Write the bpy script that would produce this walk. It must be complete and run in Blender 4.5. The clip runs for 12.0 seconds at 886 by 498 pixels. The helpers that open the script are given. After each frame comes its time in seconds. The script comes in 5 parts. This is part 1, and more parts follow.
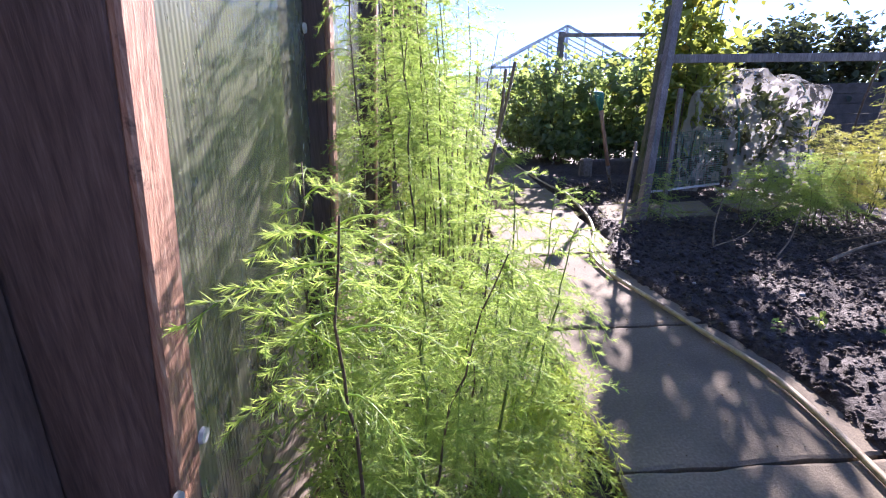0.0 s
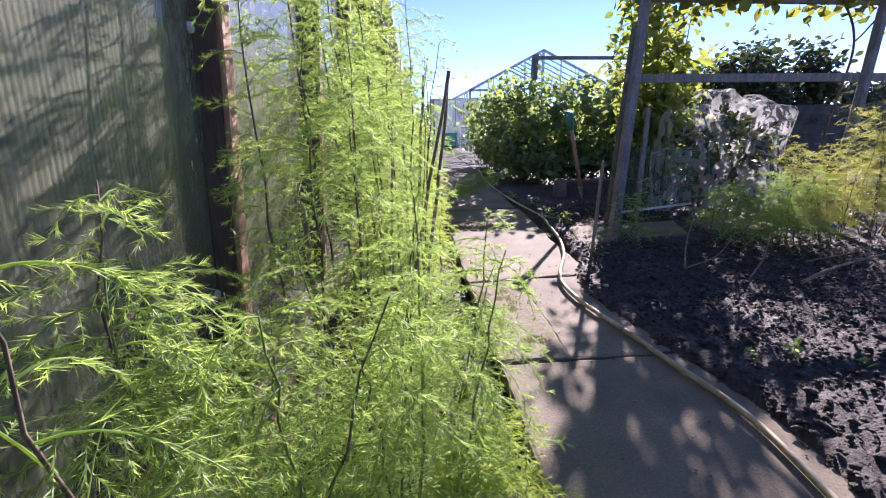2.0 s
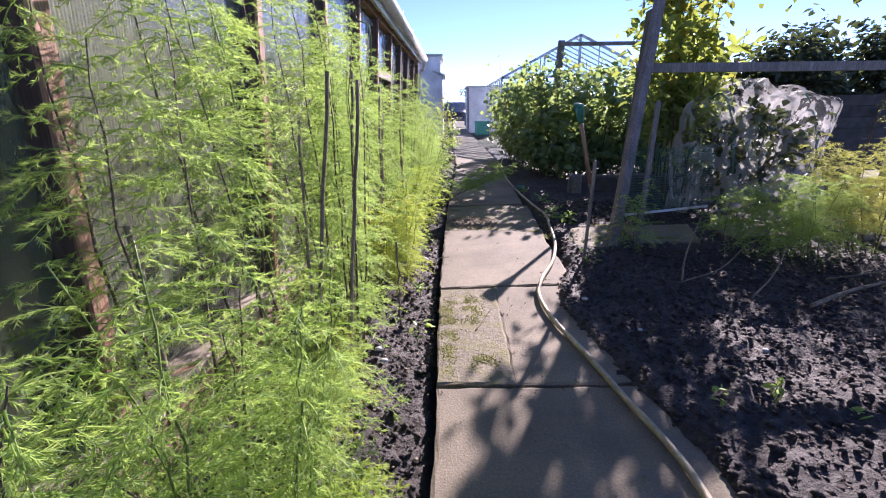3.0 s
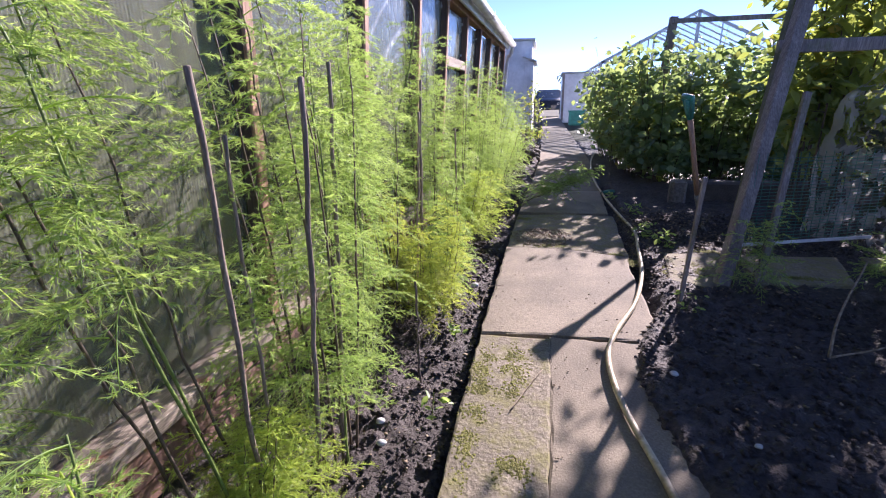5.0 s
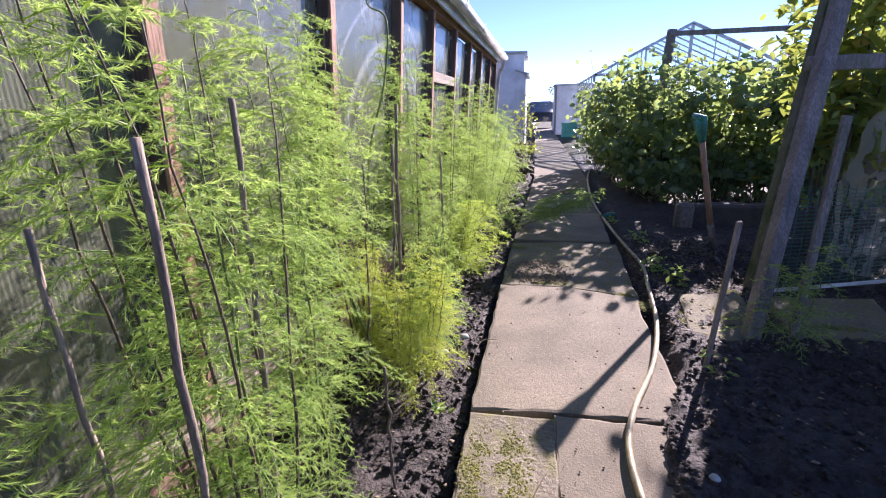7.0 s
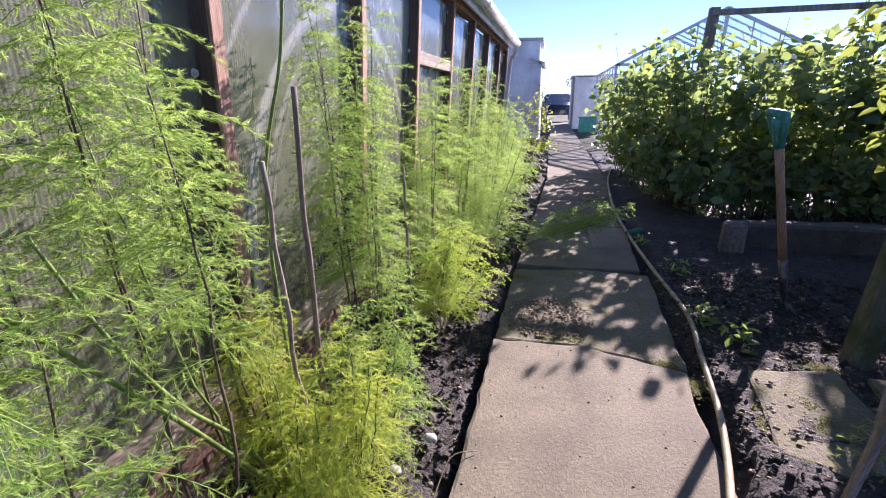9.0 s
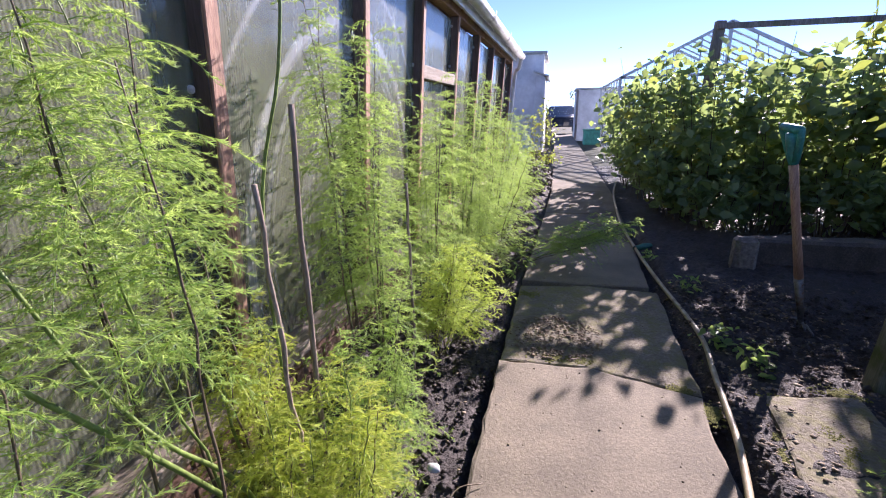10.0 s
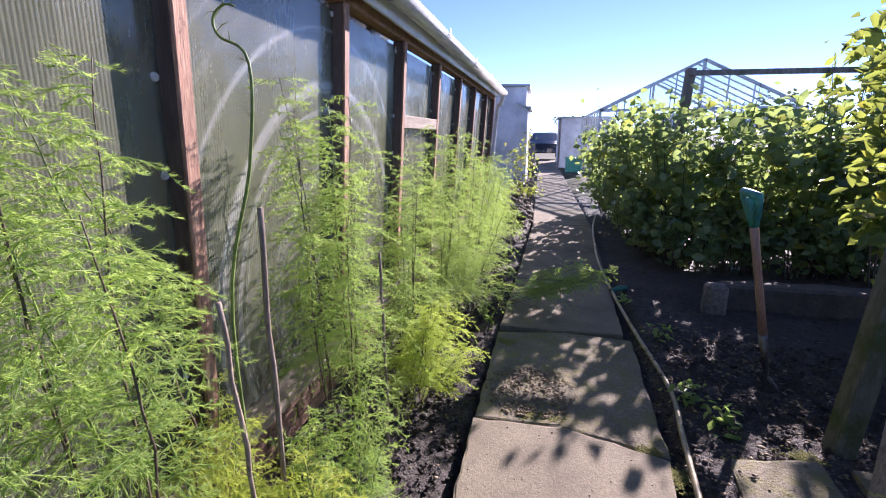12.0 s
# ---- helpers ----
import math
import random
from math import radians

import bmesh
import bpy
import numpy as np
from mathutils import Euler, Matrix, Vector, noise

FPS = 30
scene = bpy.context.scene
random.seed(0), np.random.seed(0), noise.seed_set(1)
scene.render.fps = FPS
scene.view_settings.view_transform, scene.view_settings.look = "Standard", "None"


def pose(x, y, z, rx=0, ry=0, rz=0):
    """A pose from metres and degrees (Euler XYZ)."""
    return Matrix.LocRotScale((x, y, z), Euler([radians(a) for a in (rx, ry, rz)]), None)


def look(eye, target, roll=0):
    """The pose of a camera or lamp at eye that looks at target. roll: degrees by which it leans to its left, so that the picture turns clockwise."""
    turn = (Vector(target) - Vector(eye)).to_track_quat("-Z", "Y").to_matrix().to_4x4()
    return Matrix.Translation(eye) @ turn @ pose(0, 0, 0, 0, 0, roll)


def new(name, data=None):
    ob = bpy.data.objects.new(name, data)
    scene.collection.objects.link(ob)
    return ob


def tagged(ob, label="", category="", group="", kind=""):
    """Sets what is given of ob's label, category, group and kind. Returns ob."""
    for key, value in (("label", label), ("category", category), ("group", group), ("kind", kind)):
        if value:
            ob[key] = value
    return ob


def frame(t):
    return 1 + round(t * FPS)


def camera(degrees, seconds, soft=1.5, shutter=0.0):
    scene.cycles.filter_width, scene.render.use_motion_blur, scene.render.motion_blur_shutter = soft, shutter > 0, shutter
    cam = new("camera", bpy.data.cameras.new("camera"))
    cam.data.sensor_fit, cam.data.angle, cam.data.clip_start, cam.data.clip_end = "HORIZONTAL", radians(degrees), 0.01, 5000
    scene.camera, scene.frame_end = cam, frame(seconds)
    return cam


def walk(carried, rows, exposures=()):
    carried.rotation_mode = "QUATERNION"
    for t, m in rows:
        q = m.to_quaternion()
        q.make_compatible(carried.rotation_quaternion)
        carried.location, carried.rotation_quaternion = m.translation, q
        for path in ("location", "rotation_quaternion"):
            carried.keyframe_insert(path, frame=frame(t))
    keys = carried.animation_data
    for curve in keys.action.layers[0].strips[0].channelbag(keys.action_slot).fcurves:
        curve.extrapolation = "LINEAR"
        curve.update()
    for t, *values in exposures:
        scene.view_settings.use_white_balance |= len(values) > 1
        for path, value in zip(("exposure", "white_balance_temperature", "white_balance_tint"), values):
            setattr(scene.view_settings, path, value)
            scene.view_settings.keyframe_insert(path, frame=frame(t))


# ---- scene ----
cam = camera(90.9, 12.0, soft=1.1)
PATH = [
    (0, (-0.523, -0.754, 1.029), (-0.447, 1.136, 0.38), -1.6),
    (0.5, (-0.433, -0.721, 1.047), (-0.377, 1.184, 0.44), -1.2),
    (1, (-0.386, -0.693, 1.101), (-0.331, 1.226, 0.542), -1.2),
    (1.5, (-0.382, -0.606, 1.112), (-0.263, 1.314, 0.566), -1.5),
    (2, (-0.355, -0.602, 0.997), (-0.209, 1.313, 0.437), -1.6),
    (2.5, (-0.129, -0.53, 0.948), (-0.052, 1.381, 0.362), -1.3),
    (3, (0.064, -0.446, 1.037), (0.032, 1.459, 0.428), -1.4),
    (3.2, (0.112, -0.37, 1.034), (0.042, 1.534, 0.426), -1.3),
    (4.8, (0.261, 0.118, 1.07), (-0.141, 1.967, 0.42), -1.4),
    (5, (0.253, 0.137, 1.078), (-0.171, 1.981, 0.431), -1.8),
    (5.5, (0.242, 0.156, 1.094), (-0.204, 1.998, 0.456), -2.1),
    (6, (0.27, 0.184, 1.119), (-0.192, 2.031, 0.506), -2.0),
    (6.5, (0.276, 0.287, 1.147), (-0.168, 2.145, 0.557), -1.9),
    (7, (0.221, 0.545, 1.145), (-0.178, 2.409, 0.54), -2.0),
    (7.5, (0.241, 0.789, 1.129), (-0.16, 2.644, 0.499), -2.5),
    (7.7, (0.272, 0.904, 1.107), (-0.143, 2.762, 0.492), -2.6),
    (9.3, (0.242, 1.422, 1.133), (-0.213, 3.262, 0.495), -1.3),
    (9.5, (0.241, 1.43, 1.124), (-0.223, 3.277, 0.514), -1.5),
    (10, (0.23, 1.453, 1.144), (-0.243, 3.305, 0.556), -1.4),
    (10.5, (0.234, 1.466, 1.185), (-0.219, 3.331, 0.623), -1.3),
    (11, (0.256, 1.482, 1.254), (-0.181, 3.36, 0.722), -1.2),
    (11.5, (0.27, 1.488, 1.294), (-0.159, 3.372, 0.779), -0.9),
    (12, (0.28, 1.482, 1.332), (-0.135, 3.372, 0.83), -0.5),
]

walk(cam, [(t, look(eye, target, roll)) for t, eye, target, roll in PATH], exposures=[(0.0, 2.15, 6050, 34), (1.0, 1.9, 6050, 34), (2.0, 1.7, 6050, 34), (12.0, 1.7, 6050, 34)])

# ---- world, sun ----
SUN_EL, SUN_AZ = radians(24.6), radians(26.6)  # azimuth clockwise from +y
world = bpy.data.worlds.new("sky")
scene.world = world
world.use_nodes = True
wn = world.node_tree
sky = wn.nodes.new("ShaderNodeTexSky")
sky.sky_type, sky.sun_disc = "NISHITA", False
sky.sun_elevation, sky.sun_rotation = SUN_EL, SUN_AZ
sky.dust_density, sky.ozone_density, sky.air_density = 0.0, 3.0, 0.6
sky.altitude = 2500.0
wn.links.new(sky.outputs[0], wn.nodes["Background"].inputs[0])
wn.nodes["Background"].inputs[1].default_value = 0.092
sun = new("sun", bpy.data.lights.new("sun", "SUN"))
sun.data.energy, sun.data.angle, sun.data.color = 4.5, radians(0.55), (1.0, 0.93, 0.82)
to_sun = Vector((math.sin(SUN_AZ) * math.cos(SUN_EL), math.cos(SUN_AZ) * math.cos(SUN_EL), math.sin(SUN_EL)))
sun.matrix_world = look(to_sun * 30, (0, 0, 0))

# ---- materials ----


def principled(name):
    m = bpy.data.materials.new(name)
    m.use_nodes = True
    nt = m.node_tree
    return m, nt, nt.nodes["Principled BSDF"], nt.nodes, nt.links


def ramp_node(nt, fac, stops):
    r = nt.nodes.new("ShaderNodeValToRGB")
    while len(r.color_ramp.elements) < len(stops):
        r.color_ramp.elements.new(0.5)
    for e, (p, c) in zip(r.color_ramp.elements, stops):
        e.position, e.color = p, (*c, 1)
    nt.links.new(fac, r.inputs[0])
    return r.outputs[0]


def noise_node(nt, scale, detail=4.0, rough=0.6, stretch=(1, 1, 1), offset=0.0):
    co = nt.nodes.new("ShaderNodeTexCoord")
    mp = nt.nodes.new("ShaderNodeMapping")
    mp.inputs["Scale"].default_value = stretch
    mp.inputs["Location"].default_value = (offset, offset * 1.7, offset * 0.6)
    nt.links.new(co.outputs["Object"], mp.inputs[0])
    n = nt.nodes.new("ShaderNodeTexNoise")
    n.inputs["Scale"].default_value = scale
    n.inputs["Detail"].default_value = detail
    n.inputs["Roughness"].default_value = rough
    nt.links.new(mp.outputs[0], n.inputs[0])
    return n.outputs[0]


def mix_rgb(nt, fac, a, b, mode="MIX"):
    n = nt.nodes.new("ShaderNodeMix")
    n.data_type, n.blend_type = "RGBA", mode
    if isinstance(fac, float):
        n.inputs[0].default_value = fac
    else:
        nt.links.new(fac, n.inputs[0])
    for k, v in ((6, a), (7, b)):
        if isinstance(v, tuple):
            n.inputs[k].default_value = (*v, 1)
        else:
            nt.links.new(v, n.inputs[k])
    return n.outputs[2]


def bump_node(nt, height, strength=0.4, dist=0.01):
    b = nt.nodes.new("ShaderNodeBump")
    b.inputs["Strength"].default_value = strength
    b.inputs["Distance"].default_value = dist
    nt.links.new(height, b.inputs["Height"])
    return b.outputs[0]


def surface(name, dark, mid, light, big=2.0, fine=40.0, rough=0.8, bump=0.4, dist=0.006, stretch=(1, 1, 1), metal=0.0,
            stain=None, stain_scale=3.0, stain_at=(0.55, 0.68), vary=0.0, rough_var=0.15):
    """Two-scale surface: broad variation, fine grain, optional stain colour in its own blotches."""
    m, nt, bs, nodes, links = principled(name)
    f = noise_node(nt, fine, 6, 0.65, stretch)
    b = noise_node(nt, big, 4, 0.6, stretch, 3.1)
    c = ramp_node(nt, f, [(0.28, dark), (0.52, mid), (0.75, light)])
    tone = ramp_node(nt, b, [(0.3, (0.62, 0.62, 0.62)), (0.7, (1.15, 1.15, 1.15))])
    c = mix_rgb(nt, 1.0, c, tone, "MULTIPLY")
    if stain:
        s = noise_node(nt, stain_scale, 6, 0.7, (1, 1, 1), 7.7)
        mask = ramp_node(nt, s, [(stain_at[0], (0, 0, 0)), (stain_at[1], (1, 1, 1))])
        c = mix_rgb(nt, mask, c, stain)
    if vary:
        oi = nodes.new("ShaderNodeObjectInfo")
        v = ramp_node(nt, oi.outputs["Random"], [(0.0, (1 - vary,) * 3), (1.0, (1 + vary,) * 3)])
        c = mix_rgb(nt, 1.0, c, v, "MULTIPLY")
    links.new(c, bs.inputs["Base Color"])
    rr = nodes.new("ShaderNodeMapRange")
    rr.inputs[3].default_value, rr.inputs[4].default_value = max(0.02, rough - rough_var), min(1.0, rough + rough_var)
    links.new(f, rr.inputs[0])
    links.new(rr.outputs[0], bs.inputs["Roughness"])
    bs.inputs["Metallic"].default_value = metal
    if bump:
        links.new(bump_node(nt, f, bump, dist), bs.inputs["Normal"])
    return m


def foliage(name, dark, mid, light, glow, through_share=0.5, gloss=0.35, old=None, old_at=0.9, patch=5.0):
    """Thin leaf: diffuse, light through it, and a weak sheen; colour differs from leaf to leaf."""
    m, nt, bs, nodes, links = principled(name)
    geo = nodes.new("ShaderNodeNewGeometry")
    stops = [(0.0, dark), (0.5, mid), (0.85, light)]
    if old:
        stops += [(old_at, light), (min(1.0, old_at + 0.04), old)]
    c = ramp_node(nt, geo.outputs["Random Per Island"], stops)
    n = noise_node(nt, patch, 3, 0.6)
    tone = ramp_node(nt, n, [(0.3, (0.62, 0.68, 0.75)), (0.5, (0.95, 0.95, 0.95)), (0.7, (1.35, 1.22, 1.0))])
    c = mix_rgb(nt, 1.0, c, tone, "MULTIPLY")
    tr = nodes.new("ShaderNodeBsdfTranslucent")
    links.new(mix_rgb(nt, 0.55, c, glow), tr.inputs["Color"])
    links.new(c, bs.inputs["Base Color"])
    bs.inputs["Roughness"].default_value = gloss
    bs.inputs["Specular IOR Level"].default_value = 0.5
    mx = nodes.new("ShaderNodeMixShader")
    mx.inputs[0].default_value = through_share
    links.new(bs.outputs[0], mx.inputs[1])
    links.new(tr.outputs[0], mx.inputs[2])
    links.new(mx.outputs[0], nodes["Material Output"].inputs["Surface"])
    return m


M = {}
M["concrete"] = surface("weathered_concrete", (0.15, 0.122, 0.08), (0.222, 0.184, 0.126), (0.31, 0.262, 0.185), 2.2, 110, 0.85, 0.7, 0.004,
                        stain=(0.13, 0.11, 0.08), stain_scale=5, stain_at=(0.58, 0.75), vary=0.08)
M["mossy_concrete"] = surface("mossy_concrete", (0.13, 0.108, 0.07), (0.23, 0.195, 0.135), (0.32, 0.28, 0.20), 3.0, 60, 0.9, 0.8, 0.008,
                              stain=(0.19, 0.175, 0.06), stain_scale=14, stain_at=(0.45, 0.66), vary=0.05)
M["moss"] = surface("moss", (0.10, 0.10, 0.02), (0.20, 0.20, 0.04), (0.32, 0.29, 0.07), 12, 160, 0.95, 0.9, 0.01)
M["soil"] = surface("dark_soil", (0.028, 0.022, 0.019), (0.062, 0.049, 0.042), (0.12, 0.097, 0.084), 2.5, 45, 0.74, 0.9, 0.03,
                    stain=(0.14, 0.11, 0.09), stain_scale=26, stain_at=(0.64, 0.72))
M["ground"] = surface("garden_ground", (0.04, 0.035, 0.02), (0.07, 0.07, 0.03), (0.12, 0.12, 0.05), 0.4, 8, 0.95, 0.6, 0.03)
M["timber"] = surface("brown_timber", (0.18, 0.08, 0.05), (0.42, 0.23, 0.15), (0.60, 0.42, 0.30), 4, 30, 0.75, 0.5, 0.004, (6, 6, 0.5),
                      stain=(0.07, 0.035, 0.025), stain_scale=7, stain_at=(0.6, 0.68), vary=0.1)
# darker brown: the shade on the posts' sides is put into this colour
M["shaded_timber"] = surface("dark_shaded_timber", (0.07, 0.047, 0.04), (0.14, 0.095, 0.08), (0.21, 0.15, 0.13), 3, 30, 0.6, 0.4, 0.003, (6, 6, 0.5), vary=0.15)
M["sill"] = surface("weathered_sill", (0.16, 0.12, 0.09), (0.36, 0.30, 0.24), (0.52, 0.46, 0.38), 3, 30, 0.85, 0.6, 0.005, (8, 0.5, 8),
                    stain=(0.25, 0.09, 0.05), stain_scale=5)
M["grey_timber"] = surface("grey_timber", (0.12, 0.10, 0.09), (0.26, 0.22, 0.20), (0.40, 0.36, 0.33), 3, 26, 0.85, 0.6, 0.004, (6, 6, 0.6),
                           stain=(0.10, 0.12, 0.05), stain_scale=4, stain_at=(0.55, 0.7), vary=0.1)
M["mossy_timber"] = surface("mossy_timber", (0.07, 0.075, 0.05), (0.14, 0.14, 0.095), (0.22, 0.21, 0.15), 3, 26, 0.9, 0.7, 0.004, (6, 6, 0.6), stain=(0.06, 0.08, 0.02), stain_scale=6, stain_at=(0.5, 0.65))
M["dark_timber"] = surface("dark_timber", (0.045, 0.036, 0.032), (0.09, 0.075, 0.066), (0.15, 0.13, 0.115), 2, 26, 0.85, 0.6, 0.005, (4, 4, 4), vary=0.15)
M["stake"] = surface("dry_stake", (0.12, 0.09, 0.07), (0.26, 0.20, 0.155), (0.42, 0.34, 0.27), 6, 40, 0.85, 0.6, 0.003, (6, 6, 0.6), vary=0.3)
M["brick"] = surface("red_brick", (0.14, 0.075, 0.055), (0.23, 0.135, 0.10), (0.33, 0.22, 0.17), 8, 60, 0.9, 0.6, 0.004, stain=(0.10, 0.08, 0.06), stain_scale=9, vary=0.2)
M["mortar"] = surface("mortar", (0.2, 0.18, 0.15), (0.3, 0.27, 0.23), (0.4, 0.37, 0.32), 6, 60, 0.95, 0.5, 0.004)
M["stone"] = surface("grey_stone", (0.10, 0.09, 0.08), (0.2, 0.18, 0.16), (0.32, 0.29, 0.26), 6, 40, 0.9, 0.7, 0.01, stain=(0.1, 0.12, 0.04))
M["gutter"] = surface("white_plastic_gutter", (0.60, 0.61, 0.60), (0.72, 0.73, 0.72), (0.8, 0.8, 0.79), 2, 20, 0.4, 0.1, 0.002,
                      stain=(0.42, 0.42, 0.38), stain_scale=5, stain_at=(0.58, 0.8))
M["white_paint"] = surface("white_paint", (0.74, 0.75, 0.76), (0.80, 0.81, 0.82), (0.85, 0.85, 0.85), 1.5, 15, 0.6, 0.2, 0.003,
                           stain=(0.66, 0.65, 0.61), stain_scale=2, stain_at=(0.6, 0.8))
M["hose"] = surface("yellowed_hose", (0.30, 0.23, 0.12), (0.50, 0.41, 0.25), (0.62, 0.54, 0.36), 5, 30, 0.5, 0.3, 0.002,
                    stain=(0.16, 0.11, 0.06), stain_scale=9, stain_at=(0.55, 0.72))
M["teal"] = surface("teal_plastic", (0.02, 0.16, 0.14), (0.03, 0.25, 0.21), (0.08, 0.34, 0.30), 10, 60, 0.4, 0.2, 0.001)
M["green_plastic"] = surface("green_plastic", (0.01, 0.10, 0.07), (0.02, 0.16, 0.11), (0.05, 0.22, 0.15), 8, 50, 0.45, 0.2, 0.001)
M["ash_wood"] = surface("ash_wood", (0.20, 0.11, 0.07), (0.36, 0.22, 0.15), (0.48, 0.33, 0.24), 5, 30, 0.55, 0.3, 0.002, (8, 8, 0.6))
M["steel"] = surface("dull_steel", (0.10, 0.10, 0.10), (0.22, 0.22, 0.22), (0.35, 0.34, 0.33), 10, 60, 0.5, 0.3, 0.001, metal=0.9, stain=(0.12, 0.06, 0.03), stain_scale=20)
M["alu"] = surface("grey_frame", (0.5, 0.52, 0.52), (0.66, 0.68, 0.68), (0.75, 0.76, 0.76), 3, 30, 0.5, 0.1, 0.001)
M["washer"] = surface("white_washer", (0.5, 0.5, 0.5), (0.65, 0.65, 0.65), (0.75, 0.75, 0.75), 30, 90, 0.5, 0.1, 0.001)
M["car_paint"] = surface("dark_car_paint", (0.012, 0.014, 0.02), (0.02, 0.023, 0.03), (0.03, 0.033, 0.04), 2, 10, 0.15, 0.0, rough_var=0.03)
M["rubber"] = surface("rubber", (0.012, 0.012, 0.012), (0.02, 0.02, 0.02), (0.035, 0.035, 0.035), 5, 40, 0.8, 0.2, 0.002)
M["litter"] = surface("dry_litter", (0.10, 0.07, 0.04), (0.25, 0.19, 0.12), (0.45, 0.38, 0.28), 9, 60, 0.9, 0.3, 0.002)
M["pale_stone"] = surface("pale_pebble", (0.4, 0.4, 0.37), (0.55, 0.55, 0.52), (0.7, 0.7, 0.67), 9, 60, 0.8, 0.3, 0.002)
M["green_stem"] = surface("green_stem", (0.08, 0.12, 0.03), (0.16, 0.23, 0.05), (0.27, 0.34, 0.10), 8, 60, 0.5, 0.2, 0.001)
M["brown_stem"] = surface("brown_stem", (0.05, 0.035, 0.025), (0.11, 0.08, 0.05), (0.20, 0.15, 0.10), 8, 60, 0.7, 0.3, 0.001)
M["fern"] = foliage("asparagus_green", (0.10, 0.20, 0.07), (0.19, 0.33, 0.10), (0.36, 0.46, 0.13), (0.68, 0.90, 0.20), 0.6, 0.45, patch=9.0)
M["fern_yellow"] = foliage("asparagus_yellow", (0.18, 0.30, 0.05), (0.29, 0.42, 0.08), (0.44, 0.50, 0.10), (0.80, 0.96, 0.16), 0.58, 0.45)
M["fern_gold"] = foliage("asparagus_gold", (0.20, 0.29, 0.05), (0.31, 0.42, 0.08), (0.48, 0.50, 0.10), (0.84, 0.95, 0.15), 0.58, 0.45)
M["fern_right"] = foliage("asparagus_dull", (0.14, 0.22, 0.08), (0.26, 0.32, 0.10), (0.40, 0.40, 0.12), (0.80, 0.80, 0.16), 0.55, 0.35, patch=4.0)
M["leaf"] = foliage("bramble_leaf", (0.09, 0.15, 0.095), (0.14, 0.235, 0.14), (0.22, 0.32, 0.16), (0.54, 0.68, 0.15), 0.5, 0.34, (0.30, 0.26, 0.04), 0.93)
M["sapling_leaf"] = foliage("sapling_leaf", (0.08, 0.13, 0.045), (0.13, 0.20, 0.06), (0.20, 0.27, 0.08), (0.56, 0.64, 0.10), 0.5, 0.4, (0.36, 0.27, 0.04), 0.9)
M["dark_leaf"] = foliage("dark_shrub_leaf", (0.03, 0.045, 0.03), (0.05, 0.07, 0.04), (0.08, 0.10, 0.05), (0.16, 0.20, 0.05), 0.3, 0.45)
M["vine_leaf"] = foliage("vine_leaf", (0.06, 0.09, 0.02), (0.11, 0.15, 0.03), (0.20, 0.22, 0.04), (0.50, 0.50, 0.07), 0.5, 0.4, (0.25, 0.12, 0.04), 0.9)


